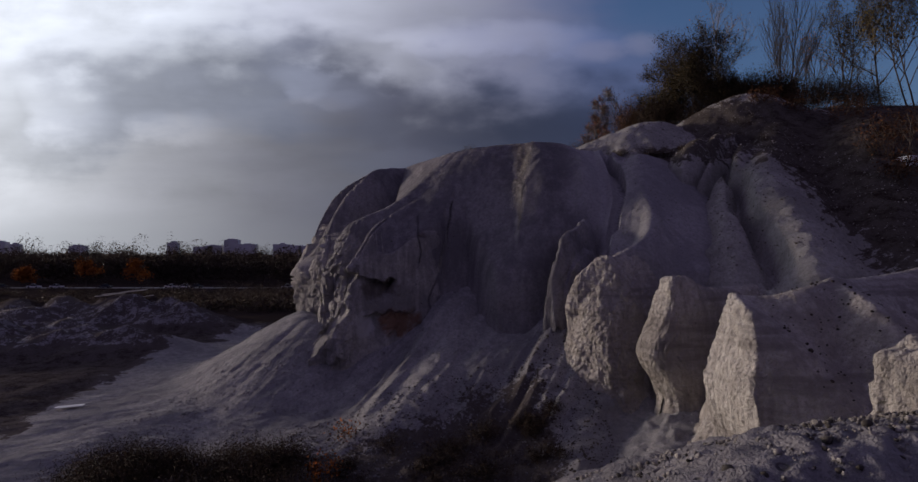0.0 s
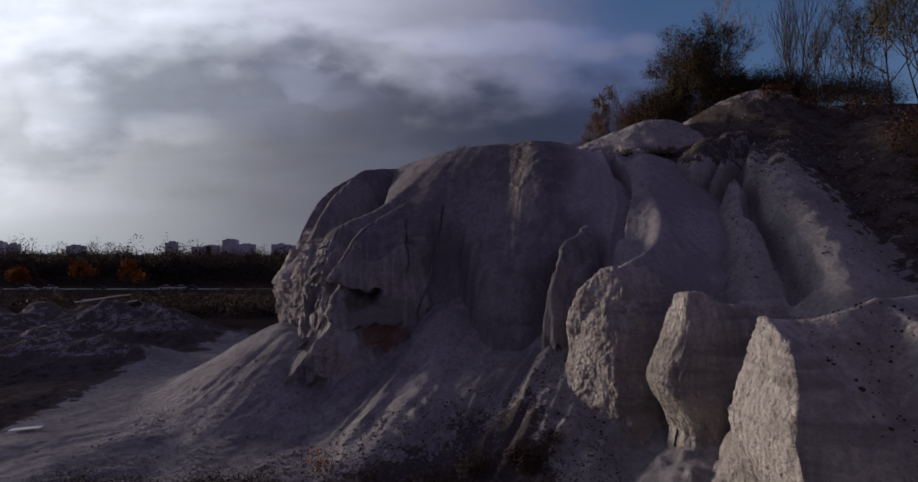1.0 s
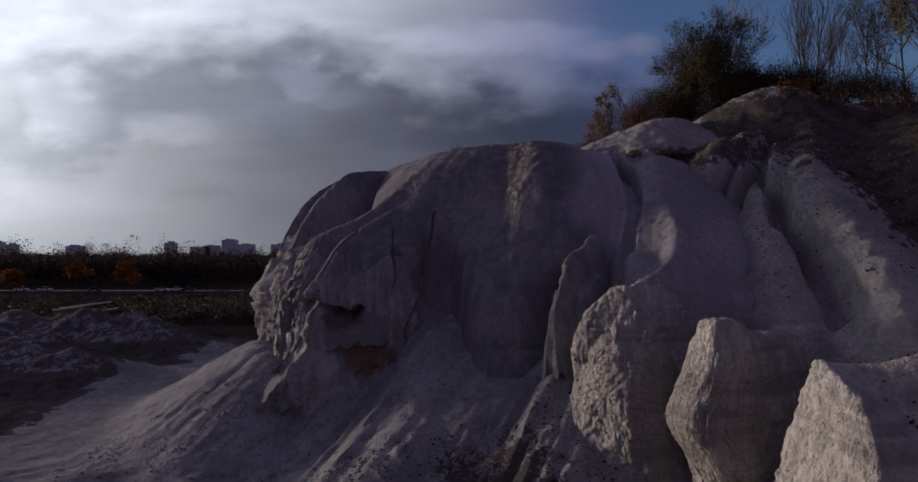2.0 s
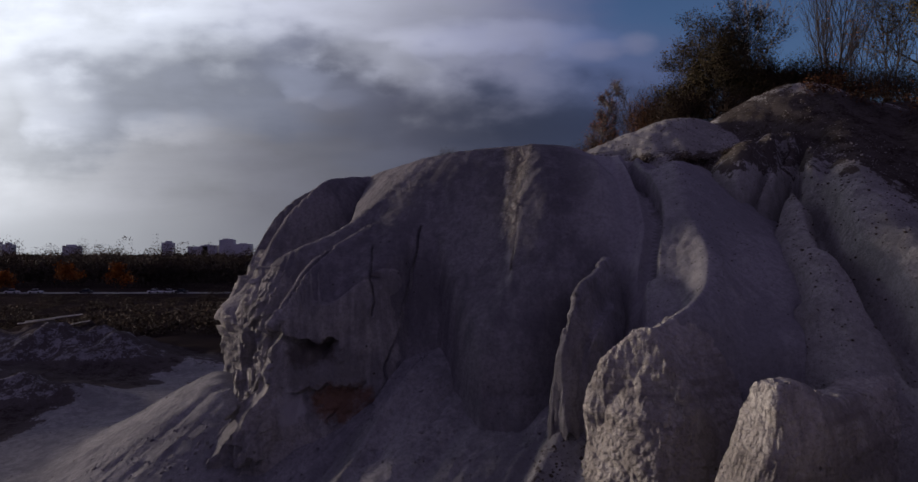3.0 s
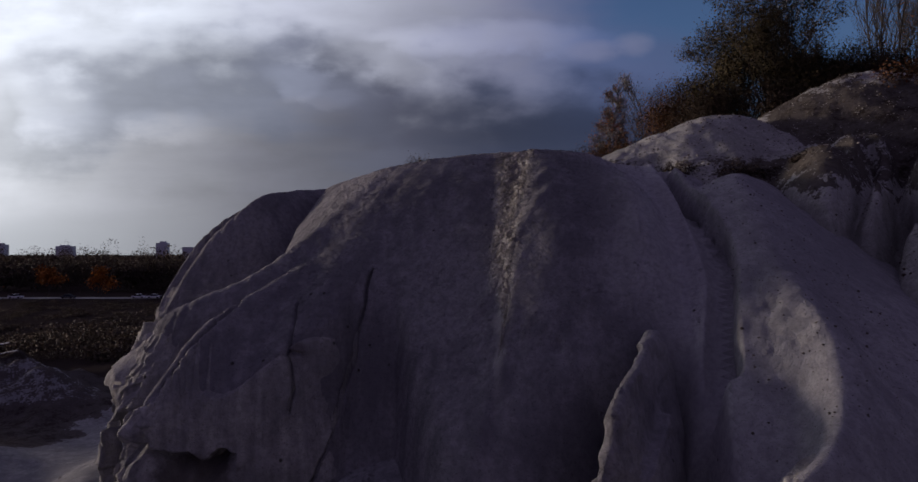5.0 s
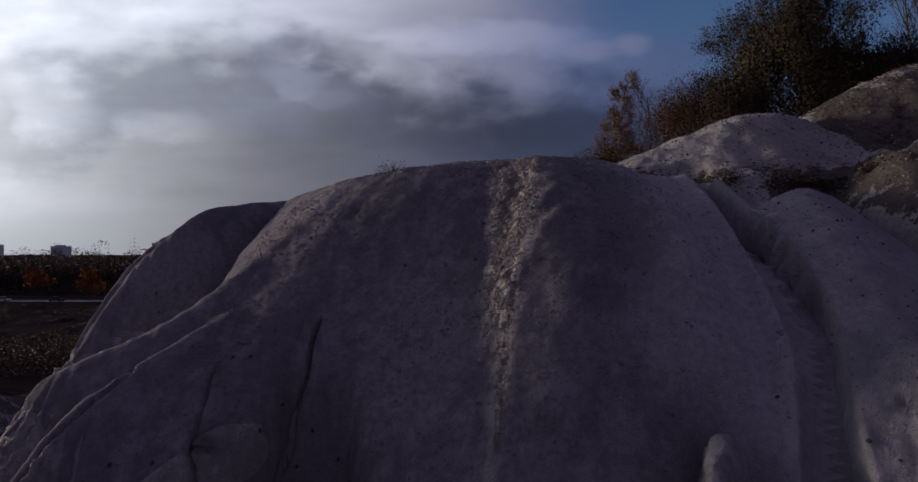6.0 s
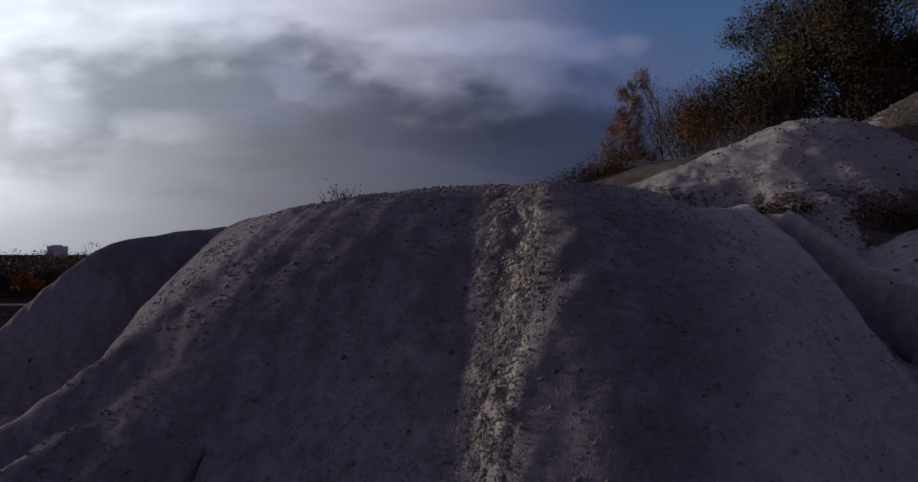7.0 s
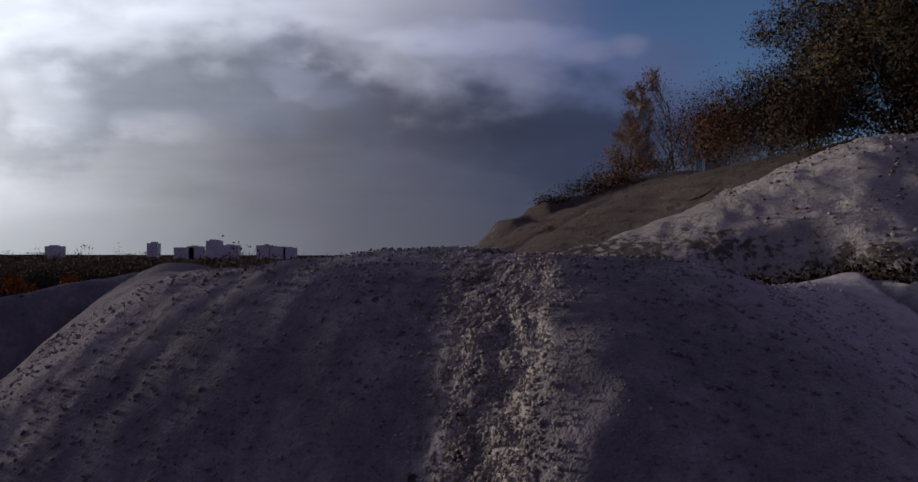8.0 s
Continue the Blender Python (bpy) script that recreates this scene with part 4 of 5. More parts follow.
def prow_wall():
    """The upright broken wall round the beak: the outline of the bluff at every height, with facets, lips, hollows and cracks."""
    turn = np.radians(np.arange(PROW_FROM, PROW_TO, 0.21))
    r = np.arange(0.3, 12, 0.03)
    gx, gy = HEART[0] + np.outer(np.cos(turn), r), HEART[1] + np.outer(np.sin(turn), r)
    h = bluff_height(gx, gy)
    levels = np.arange(5.4, 11.6, 0.022)
    cols = np.arange(len(turn))
    out = np.zeros((len(levels), len(turn)))
    for i, level in enumerate(levels):
        last = h.shape[1] - 1 - np.argmax((h > level)[:, ::-1], axis=1)
        last = np.clip(last, 0, h.shape[1] - 2)
        a, b = h[cols, last], h[cols, last + 1]
        out[i] = r[last] + 0.03 * np.clip((a - level) / np.maximum(a - b, 1e-3), 0, 1)
    z = np.repeat(levels[:, None], len(turn), 1)
    slope = 0.022 / (np.abs(np.gradient(out, axis=0)) + 1e-4)
    for _ in range(6):
        p = np.pad(slope, 1, "edge")
        slope = np.minimum(slope, 6)
        slope = (p[:-2, 1:-1] + p[2:, 1:-1] + p[1:-1, :-2] + p[1:-1, 2:]) / 4
    x, y = HEART[0] + out * np.cos(turn), HEART[1] + out * np.sin(turn)
    # how broken the rock is: most on the sunny prow
    wild = np.clip((-3.9 - x) / 0.5, 0, 1) * np.clip((11.3 - z) / 0.7, 0, 1)
    bent = 0.35 * rough(x, y, z, 0.8, 2)
    d = wild * (0.17 * facets(x + bent, y, z * 0.6 + bent, 0.85) + 0.07 * facets(x, y + bent, z * 0.8, 0.33) + 0.03 * rough(x, y, z, 0.2, 2) - 0.03)
    d = d + (1 - wild) * (0.05 * rough(x, y, z, 0.9, 2) + 0.018 * rough(x, y, z, 0.22, 2))
    low = np.clip((8.0 - z) / 0.5, 0, 1) * np.clip((x + 3.6) / 0.5, 0, 1) * np.clip((-1.4 - x) / 0.5, 0, 1)
    d = d + low * 0.05 * facets(x, y, z, 0.22)
    # the tip of the beak, the hollow under it and the lower lip
    d = d + 0.30 * np.exp(-((x + 4.45) / 0.35) ** 2 - ((z - 9.42) / 0.22) ** 2)
    jag = 0.16 * rough(x, 0 * x, 0 * x, 0.55, 4, 0.6)
    lip = np.interp(x, (-4.6, -4.2, -3.6, -3.1, -2.7), (9.22, 9.24, 9.12, 8.98, 9.06)) + jag
    drop = np.maximum(lip - z, 0)
    span = np.clip((x + 4.75) / 0.15, 0, 1) * np.clip((-2.5 - x) / 0.35, 0, 1)
    d = d - span * np.clip((lip - z) / 0.05, 0, 1) * (np.interp(x, (-4.6, -3.7, -3.1, -2.7), (0.3, 0.35, 0.65, 0.5)) * np.exp(-(drop / 0.28) ** 2) + 0.22 * np.exp(-(drop / 1.0) ** 2)) * (0.85 + 0.3 * rough(x, y, z, 0.4, 2))
    lip2 = np.interp(x, (-4.0, -3.4, -2.8, -2.0), (7.62, 7.70, 7.74, 7.72)) + jag
    drop = np.maximum(lip2 - z, 0)
    span = np.clip((x + 3.95) / 0.3, 0, 1) * np.clip((-1.7 - x) / 0.4, 0, 1)
    d = d - span * np.clip((lip2 - z) / 0.05, 0, 1) * 0.24 * np.exp(-(drop / 0.7) ** 2) * (0.7 + 0.5 * rough(x, y, z, 0.6, 2))
    d = d + 0.22 * np.exp(-((x + 3.75) / 0.4) ** 2 - ((z - 6.9) / 0.5) ** 2)
    d = d + crack(x + 0.06 * rough(0 * x, 0 * x, z, 0.5, 2), z, ((-0.25, 11.5), (-0.45, 10.4), (-0.62, 9.5), (-0.95, 8.8), (-1.22, 8.25), (-1.15, 7.7), (-1.45, 6.9), (-1.8, 6.6), (-2.2, 6.55)), 0.05, 0.16)
    d = d + crack(x + 0.05 * rough(0 * x, 0 * x, z, 0.4, 2), z, ((-1.65, 11.4), (-1.72, 10.8), (-1.58, 10.0), (-1.62, 9.6)), 0.045, 0.12)
    d = d + crack(x, z, ((-2.25, 10.75), (-1.9, 10.78), (-1.5, 10.66)), 0.07, 0.08)
    d = d + 0.5 * np.exp(-((z - 9.1) / 0.75) ** 2) * np.clip((194 - np.degrees(turn)) / 14, 0, 1)
    edge = np.clip(np.minimum((cols - 6) / 25, (len(turn) - 12 - cols) / 80), 0, 1) * np.clip((11.2 - z) / 0.3, 0, 1)
    firm = np.clip((slope - 1.3) / 0.9, 0, 1) * edge
    d = (d + 0.04) * firm - 0.14 * (1 - firm)
    out = out + d
    x, y = HEART[0] + out * np.cos(turn), HEART[1] + out * np.sin(turn)
    index = np.arange(out.size).reshape(out.shape)
    quads = np.stack([index[:-1, :-1], index[:-1, 1:], index[1:, 1:], index[1:, :-1]], -1).reshape(-1, 4)
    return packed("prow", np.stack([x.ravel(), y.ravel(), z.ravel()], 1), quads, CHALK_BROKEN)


def bluff_cut(x, y):
    """Which part of the bluff a place belongs to: the face, the beaked spur, the hump behind or the rib."""
    k = np.where(x > gully_line(y), 3, 0)
    k = np.where((x < -1.2) & (y <= 28.6 + 0.0 * x), 1, k)
    return np.where((x < -0.6) & (y > 28.6), 2, k)


bluff = land("chalk_bluff", bluff_height, stretch((-12, -9, 0.1), (-9, 0.6, 0.022), (0.6, 11, 0.045)), stretch((16.5, 30, 0.045), (30, 38, 0.08)), CHALK_FACE, apron_height, bluff_relief, beaked, soft=5,
             pieces=("face", "beak", "hump", "rib"), cut=bluff_cut)
for piece in bluff.children:
    if piece.name.startswith("rib"):
        piece.data.materials[0] = CHALK_RIB
tagged(bluff, "tall fluted bluff of grey-white chalk with an overhanging beak", "cliff")
prow = prow_wall()
prow.parent = bluff
tagged(prow, "broken prow with rust stain under an overhanging lip")
def hill_relief(x, y, z, steep):
    return 0.08 * rough(x, y, z, 2.4, 2) + 0.06 * rough(x, y, z, 0.6, 3)


hill = land("hillside", hill_height, stretch((2, 6, 0.15), (6, 14.5, 0.045), (14.5, 24, 0.08), (24, 90, 1.0)), stretch((12, 17, 0.08), (17, 31, 0.045), (31, 37, 0.08), (37, 42, 0.2)), HILL_CHALK, apron_height, hill_relief, soft=2)
tagged(hill, "gullied chalk hillside with brown soil, rising to trees", "hillside", kind="structure")
back = land("hilltop", hill_height, stretch((-8, 24, 0.2), (24, 90, 1.0)), stretch((42, 62, 0.2), (62, 120, 1.0)), HILL_CHALK, apron_height, weathered)
tagged(back, "soil-covered top of the hill under the trees", "hillside", kind="structure")


def fin_relief(x, y, z, steep):
    return 0.07 * rough(x, y, z * 0.8, 0.9, 2) + 0.020 * facets(x, y, z, 0.35) + 0.018 * facets(x, y, z, 0.13) + 0.022 * rough(x, y, z, 0.16, 3)


def necked(x, y, z):
    """The slim wall: bulging half way up, narrow at the foot."""
    west = np.clip((7.2 - x) / 0.9, 0, 1)
    neck = np.clip((6.9 - z) / 0.9, 0, 1)
    bulge = np.exp(-((z - 7.3) / 0.55) ** 2)
    return x + west * (0.5 * neck - 0.28 * bulge), y + west * 0.25 * neck * np.sign(16.9 - y), z


def undercut(x, y, z):
    """The blunt fin: its face falls back below the middle."""
    under = np.clip((8.3 - z) / 2.6, 0, 1)
    return x + 0.6 * under * np.clip((5.0 - x) / 1.2, 0, 1), y + 0.55 * under * np.clip((19.4 - y) / 0.8, 0, 1), z


def worn(x, y, z):
    """The broad wall: a little undercut above its foot."""
    west = np.clip((6.6 - x) / 0.6, 0, 1)
    return x + west * (0.35 * np.clip((6.8 - z) / 0.8, 0, 1) - 0.12 * np.exp(-((z - 7.5) / 0.5) ** 2)), y, z


blade = land("blade", blade_height, stretch((2.7, 6.2, 0.022)), stretch((20, 24, 0.022)), CHALK_FACE, lambda x, y: np.maximum(apron_height(x, y), bluff_height(x, y)), lambda x, y, z, s: 0.04 * rough(x, y, z * 0.7, 0.6, 2) + 0.025 * facets(x, y, z, 0.3), soft=1)
blade.parent = bluff
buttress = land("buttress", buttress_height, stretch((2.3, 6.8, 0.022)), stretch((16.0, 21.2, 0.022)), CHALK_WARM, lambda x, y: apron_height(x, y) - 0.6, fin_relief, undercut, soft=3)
buttress.parent = bluff
tagged(buttress, "blunt end of the rib with a crumbly sunlit face")
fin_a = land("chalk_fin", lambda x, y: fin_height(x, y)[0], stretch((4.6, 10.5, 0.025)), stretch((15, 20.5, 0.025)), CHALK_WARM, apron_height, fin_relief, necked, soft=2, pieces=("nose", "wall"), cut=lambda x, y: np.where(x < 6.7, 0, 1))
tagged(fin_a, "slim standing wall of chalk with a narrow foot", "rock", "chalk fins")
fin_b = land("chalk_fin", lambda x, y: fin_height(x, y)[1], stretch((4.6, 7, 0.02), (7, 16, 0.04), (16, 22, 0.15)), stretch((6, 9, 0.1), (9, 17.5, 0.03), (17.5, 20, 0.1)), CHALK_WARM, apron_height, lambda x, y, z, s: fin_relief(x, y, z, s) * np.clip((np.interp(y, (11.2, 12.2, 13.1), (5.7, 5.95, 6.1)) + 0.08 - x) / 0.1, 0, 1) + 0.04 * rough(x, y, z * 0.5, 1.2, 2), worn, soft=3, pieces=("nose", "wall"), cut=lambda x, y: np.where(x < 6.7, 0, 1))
tagged(fin_b, "broad sunlit wall of pitted pale chalk", "rock", "chalk fins")

ledge = land("rubble_spur", lambda x, y: near_height(x, y)[0], stretch((-3, 0.4, 0.08), (0.4, 6.5, 0.03), (6.5, 19, 0.1)), stretch((-6, 1.4, 0.08), (1.4, 6.4, 0.03), (6.4, 11, 0.08)), CHALK_FACE, apron_height, lambda x, y, z, s: 0.05 * rough(x, y, z, 0.6, 2) + 0.035 * rough(x, y, z, 0.12, 3) * np.clip((z - 7.6) / 0.6, 0, 1), soft=1)
tagged(ledge, "spur of loose chalk rubble with dark crumbs", "rubble")
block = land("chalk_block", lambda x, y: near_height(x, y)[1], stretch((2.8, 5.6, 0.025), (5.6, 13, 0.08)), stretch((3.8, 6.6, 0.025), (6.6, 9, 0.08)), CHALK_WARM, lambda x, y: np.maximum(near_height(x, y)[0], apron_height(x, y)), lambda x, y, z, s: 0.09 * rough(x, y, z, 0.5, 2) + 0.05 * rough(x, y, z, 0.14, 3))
tagged(block, "sunlit yellowish chalk block with a crumbling face", "rock")


rng = np.random.default_rng(5)
ys = 23.6 + 5.6 * rng.uniform(0, 1, 34000) ** 0.6
spots = np.stack([streak_line(ys) + rng.normal(size=34000) * 0.42 * (streak_line(ys, 1) - streak_line(ys)), ys], 1)
rubble("chalk_rubble", skin(bluff_height, bluff_relief), spots, (0.007, 0.017), CHALK_WARM, "streak of loose pale chalk rubble down the bluff", 6, lift=0.012)
spots = np.stack([rng.uniform(-2.5, 6.5, 9000), rng.uniform(23.5, 30, 9000)], 1)
rubble("face_crumbs", skin(bluff_height, bluff_relief), spots, (0.008, 0.024), CHALK_FACE, "chalk crumbs lying on the crest of the bluff", 7, lift=0.008)

rng = np.random.default_rng(8)
spots = np.stack([rng.uniform(0.9, 6, 5000), rng.uniform(1.6, 5.2, 5000)], 1)
rubble("ledge_crumbs", lambda x, y: near_height(x, y)[0], spots[:3800], (0.008, 0.026), CHALK_WARM, "pale chalk crumbs on the rubble spur", 9, lift=0.01)
rubble("soil_crumbs", lambda x, y: near_height(x, y)[0], spots[3800:], (0.008, 0.03), plain("grey_soil", (0.05, 0.045, 0.04), (0.09, 0.08, 0.07), 30), "dark crumbs on the rubble spur", 10, lift=0.01)

# ---- trees and scrub ----
class Tubes:
    """Gathers tapered limbs into one mesh."""

    def __init__(self):
        self.verts, self.faces = [], []

    def limb(self, points, radii, sides=5):
        base = len(self.verts)
        for i, (p, r) in enumerate(zip(points, radii)):
            a = points[max(i - 1, 0)]
            b = points[min(i + 1, len(points) - 1)]
            axis = (b - a).normalized() if (b - a).length > 1e-6 else Vector((0, 0, 1))
            u = axis.orthogonal().normalized()
            v = axis.cross(u)
            for k in range(sides):
                t = 2 * math.pi * k / sides
                self.verts.append(p + (u * math.cos(t) + v * math.sin(t)) * r)
        for i in range(len(points) - 1):
            for k in range(sides):
                m = (k + 1) % sides
                self.faces.append((base + i * sides + k, base + i * sides + m, base + (i + 1) * sides + m, base + (i + 1) * sides + k))


def rounded(ob, places, heart):
    """Lets leaves shade softly, as the crown that they make up."""
    d = np.asarray(places, float) - np.asarray(heart, float)
    d /= np.linalg.norm(d, axis=1)[:, None] + 1e-6
    ob.data.normals_split_custom_set_from_vertices(np.repeat(d, 4, 0).tolist())


def leaf_quads(places, size, rng, flat=0.0):
    """Small leaves, each a folded quad of its own, about the places given."""
    n = len(places)
    p = np.asarray(places, float)
    u = rng.normal(size=(n, 3))
    u /= np.linalg.norm(u, axis=1)[:, None]
    v = rng.normal(size=(n, 3))
    v[:, 2] += flat
    v -= u * (u * v).sum(1)[:, None]
    v /= np.linalg.norm(v, axis=1)[:, None]
    s = size * rng.uniform(0.6, 1.3, n)[:, None]
    verts = np.stack([p - u * s, p - v * s * 0.55, p + u * s, p + v * s * 0.55], 1).reshape(-1, 3)
    return verts, np.arange(4 * n).reshape(n, 4)


def grow(rng, tubes, tips, start, way, length, radius, depth, spread, lift, wander, kids, first=0.25, reach=1.0):
    """One limb with its side limbs."""
    steps = 5 if depth > 1 else 3
    points, radii = [start], [radius]
    d = Vector(way).normalized()
    for i in range(steps):
        d = (d + Vector(rng.normal(size=3)) * wander + Vector((0, 0, lift))).normalized()
        points.append(points[-1] + d * (length / steps))
        radii.append(radius * (1 - 0.75 * (i + 1) / steps))
    tubes.limb(points, radii, 6 if depth > 2 else (4 if depth > 1 else 3))
    if depth <= 1:
        tips.extend(points[1:])
        return
    for k in range(kids):
        at = first + (0.97 - first) * (k + rng.uniform(0, 0.9)) / kids
        i = min(int(at * steps), steps - 1)
        p = points[i].lerp(points[i + 1], at * steps - i)
        side = Vector(rng.normal(size=3))
        axis = (points[i + 1] - points[i]).normalized()
        side = (side - axis * side.dot(axis)).normalized()
        grow(rng, tubes, tips, p, axis * (1 - spread) + side * spread, length * reach * (0.62 - 0.30 * at) * rng.uniform(0.8, 1.25), radius * (0.60 - 0.2 * at),
             depth - 1, spread, lift, wander * 1.15, max(3, kids - 2))


def tree(name, place, height, seed, bark, leaf_mat, leaves, leaf_size, label, depth=4, stems=1, spread=0.5, lift=0.12, kids=9, low=0.0, fuzz=0.25, first=0.25, reach=1.0, group="trees on the hill"):
    """A tree: one or more tapered trunks with limbs and twigs, and leaves that hang about the twigs."""
    rng = np.random.default_rng(seed)
    root = new(name)
    root.location = place
    tubes, tips = Tubes(), []
    for s in range(stems):
        way = (rng.normal() * 0.10 * stems, rng.normal() * 0.10 * stems, 1)
        start = Vector((rng.normal() * 0.18 * (stems > 1), rng.normal() * 0.18 * (stems > 1), -0.4))
        grow(rng, tubes, tips, start, way, height * rng.uniform(0.82, 1.0) if stems > 1 else height, 0.013 * height / math.sqrt(stems), depth, spread, lift, 0.05, kids, first, reach)
    mesh_object("trunk", tubes.verts, tubes.faces, bark, root)
    if leaves:
        tips = np.array([tuple(t) for t in tips])
        weight = np.clip(1.15 - tips[:, 2] / height, 0.05, 1) if low else np.ones(len(tips))
        pick = tips[rng.choice(len(tips), leaves, p=weight / weight.sum())]
        spots_ = pick + rng.normal(size=pick.shape) * fuzz * np.array([1, 1, 0.8])
        v, f = leaf_quads(spots_, leaf_size, rng)
        crown = tagged(mesh_object("crown", v, f, leaf_mat, root), kind="stuff")
        rounded(crown, spots_ + rng.normal(size=spots_.shape) * 0.4, (0, 0, 0.35 * height))
    return tagged(root, label, "tree", group)


def foot(x, y):
    """The height of the land at one place."""
    return float(everything(np.array([[float(x)]]), np.array([[float(y)]]))[0, 0])


def bush(name, x, y, width, height, seed, mat, count, leaf, label, group="", twigs=30, z=None, category="shrub"):
    """A shrub of many thin stems with small leaves between them."""
    rng = np.random.default_rng(seed)
    root = new(name)
    root.location = (x, y, foot(x, y) - 0.05 if z is None else z)
    tubes, tips = Tubes(), []
    for k in range(twigs):
        a, out = rng.uniform(0, 2 * math.pi), width * 0.5 * math.sqrt(rng.uniform())
        start = Vector((0.55 * out * math.cos(a), 0.55 * out * math.sin(a), -0.1))
        way = Vector((out * math.cos(a) * 0.8, out * math.sin(a) * 0.8, height))
        grow(rng, tubes, tips, start, way, height * rng.uniform(0.6, 1.0), 0.006 + 0.008 * height / 3, 2, 0.5, 0.08, 0.12, 5)
    tagged(mesh_object("brush", tubes.verts, tubes.faces, TWIG, root), kind="stuff")
    if count:
        tips = np.array([tuple(t) for t in tips])
        pick = tips[rng.choice(len(tips), count)]
        spots_ = pick + rng.normal(size=pick.shape) * 0.10 * min(width, 3)
        v, f = leaf_quads(spots_, leaf, rng)
        foliage = tagged(mesh_object("foliage", v, f, mat, root), kind="stuff")
        rounded(foliage, spots_ + rng.normal(size=spots_.shape) * 0.15 * width, (0, 0, -0.2 * height))
    return tagged(root, label, category, group)


tree("birch_tree", (13.2, 59, 19.2), 6.7, 3, BIRCH_BARK, AUTUMN, 4600, 0.05, "young birch with thinning rust-orange leaves on a bank", kids=20, spread=0.5, lift=0.06, low=1.0, first=0.12, reach=0.45, fuzz=0.2)
tree("bare_tree", (17.0, 60, 19.3), 6.0, 4, BARK, SCRUB, 300, 0.07, "small leafless tree beside the birch", kids=8, spread=0.4)
tree("bare_tree", (24.2, 44, 20.3), 8.6, 5, BARK, SCRUB, 0, 0.06, "tall leafless tree with upswept twigs", stems=4, kids=9, spread=0.36, lift=0.2, first=0.12)
tree("bare_tree", (27.5, 46, 20.6), 7.0, 6, BARK, AUTUMN, 500, 0.06, "leafless tree with a few dry leaves", stems=3, kids=8, spread=0.4, lift=0.2, first=0.12)
tree("poplar_tree", (35.5, 54, 22.0), 9.8, 7, BARK, OCHRE, 5000, 0.07, "slender tree with sparse olive-brown leaves", stems=2, kids=9, spread=0.42)
tree("bare_tree", (39.0, 54, 22.2), 9.4, 8, BARK, SCRUB, 250, 0.07, "leafless tree with crooked limbs", kids=8, spread=0.6)
tree("poplar_tree", (37.5, 48.5, 21.8), 11.0, 9, BARK, OCHRE, 14000, 0.075, "broad tree with ochre autumn leaves", stems=3, kids=10, spread=0.5)
tree("bare_tree", (20.0, 45.0, 20.0), 7.2, 10, BIRCH_BARK, AUTUMN, 300, 0.06, "thin birch with few leaves behind a dark tree", kids=9, spread=0.45)
tree("thorn_tree", (17.0, 41.0, 19.0), 6.4, 11, BARK, NEEDLES, 52000, 0.05, "dense dark olive thorn tree, leafy to the ground", stems=6, kids=12, spread=0.50, lift=0.13, fuzz=0.13, low=1.0, first=0.03)
tree("thorn_tree", (19.4, 42.0, 19.4), 3.4, 12, BARK, NEEDLES, 30000, 0.05, "low dense dark thorn tree with a ragged outline", stems=5, kids=10, spread=0.45, lift=0.1, fuzz=0.14, low=1.0, first=0.03)
for k, (x, y, w, h) in enumerate(((14.2, 41.5, 2.6, 2.2), (16.2, 39.4, 2.4, 2.0), (18.2, 39.6, 2.8, 2.6), (19.8, 40.4, 3.0, 2.8), (21.4, 40.6, 3.0, 2.6), (15.2, 44.5, 3.2, 3.4), (13.9, 45.5, 2.8, 2.8), (16.5, 48, 3.8, 4.4), (15.5, 52, 3.4, 4.0), (17.5, 56, 4.0, 5.0), (21.5, 42, 3.2, 2.4), (23.5, 43, 3.4, 2.4), (26.0, 44.5, 3.6, 2.4), (29.0, 46.5, 3.6, 2.6), (32.0, 48, 3.8, 2.6), (35, 50.5, 4.0, 2.8))):
    bush("thicket_shrub", x, y, w, h, 40 + k, RUSSET if k in (6, 8, 11) else NEEDLES if k in (2, 3, 4) else SCRUB, 8000, 0.045, "dense dark brown autumn shrub in a thicket", "thicket on the hill", 34)
for k, (x, y, w, h) in enumerate(((17.5, 33.5, 1.6, 0.9), (19.0, 33.0, 2.2, 1.0), (20.5, 31.0, 2.4, 1.2), (17.8, 24.5, 2.2, 1.5), (19.6, 26.5, 2.6, 1.6), (16.6, 22.0, 1.8, 1.2))):
    bush("russet_shrub", x, y, w, h, 70 + k, RUSSET, 900, 0.05, "low russet shrub on the soil of the hillside", "russet shrubs", 26)
bush("crest_shrub", 0.45, 29.5, 0.7, 0.42, 90, SCRUB, 90, 0.02, "small dry shrub on the crest of the bluff", twigs=18)
bush("bank_shrub", 8.6, 50.2, 2.2, 0.8, 91, SCRUB, 700, 0.05, "low dark shrub on top of the bank")
bush("autumn_shrub", -3.6, 15.7, 0.8, 0.9, 92, AUTUMN, 320, 0.045, "small bright orange-leaved shrub at the foot of the fans", "autumn shrubs", 12)
bush("autumn_shrub", -3.5, 18.5, 0.8, 0.7, 93, AUTUMN, 160, 0.04, "small orange-brown shrub at the foot of the fans", "autumn shrubs", 12)

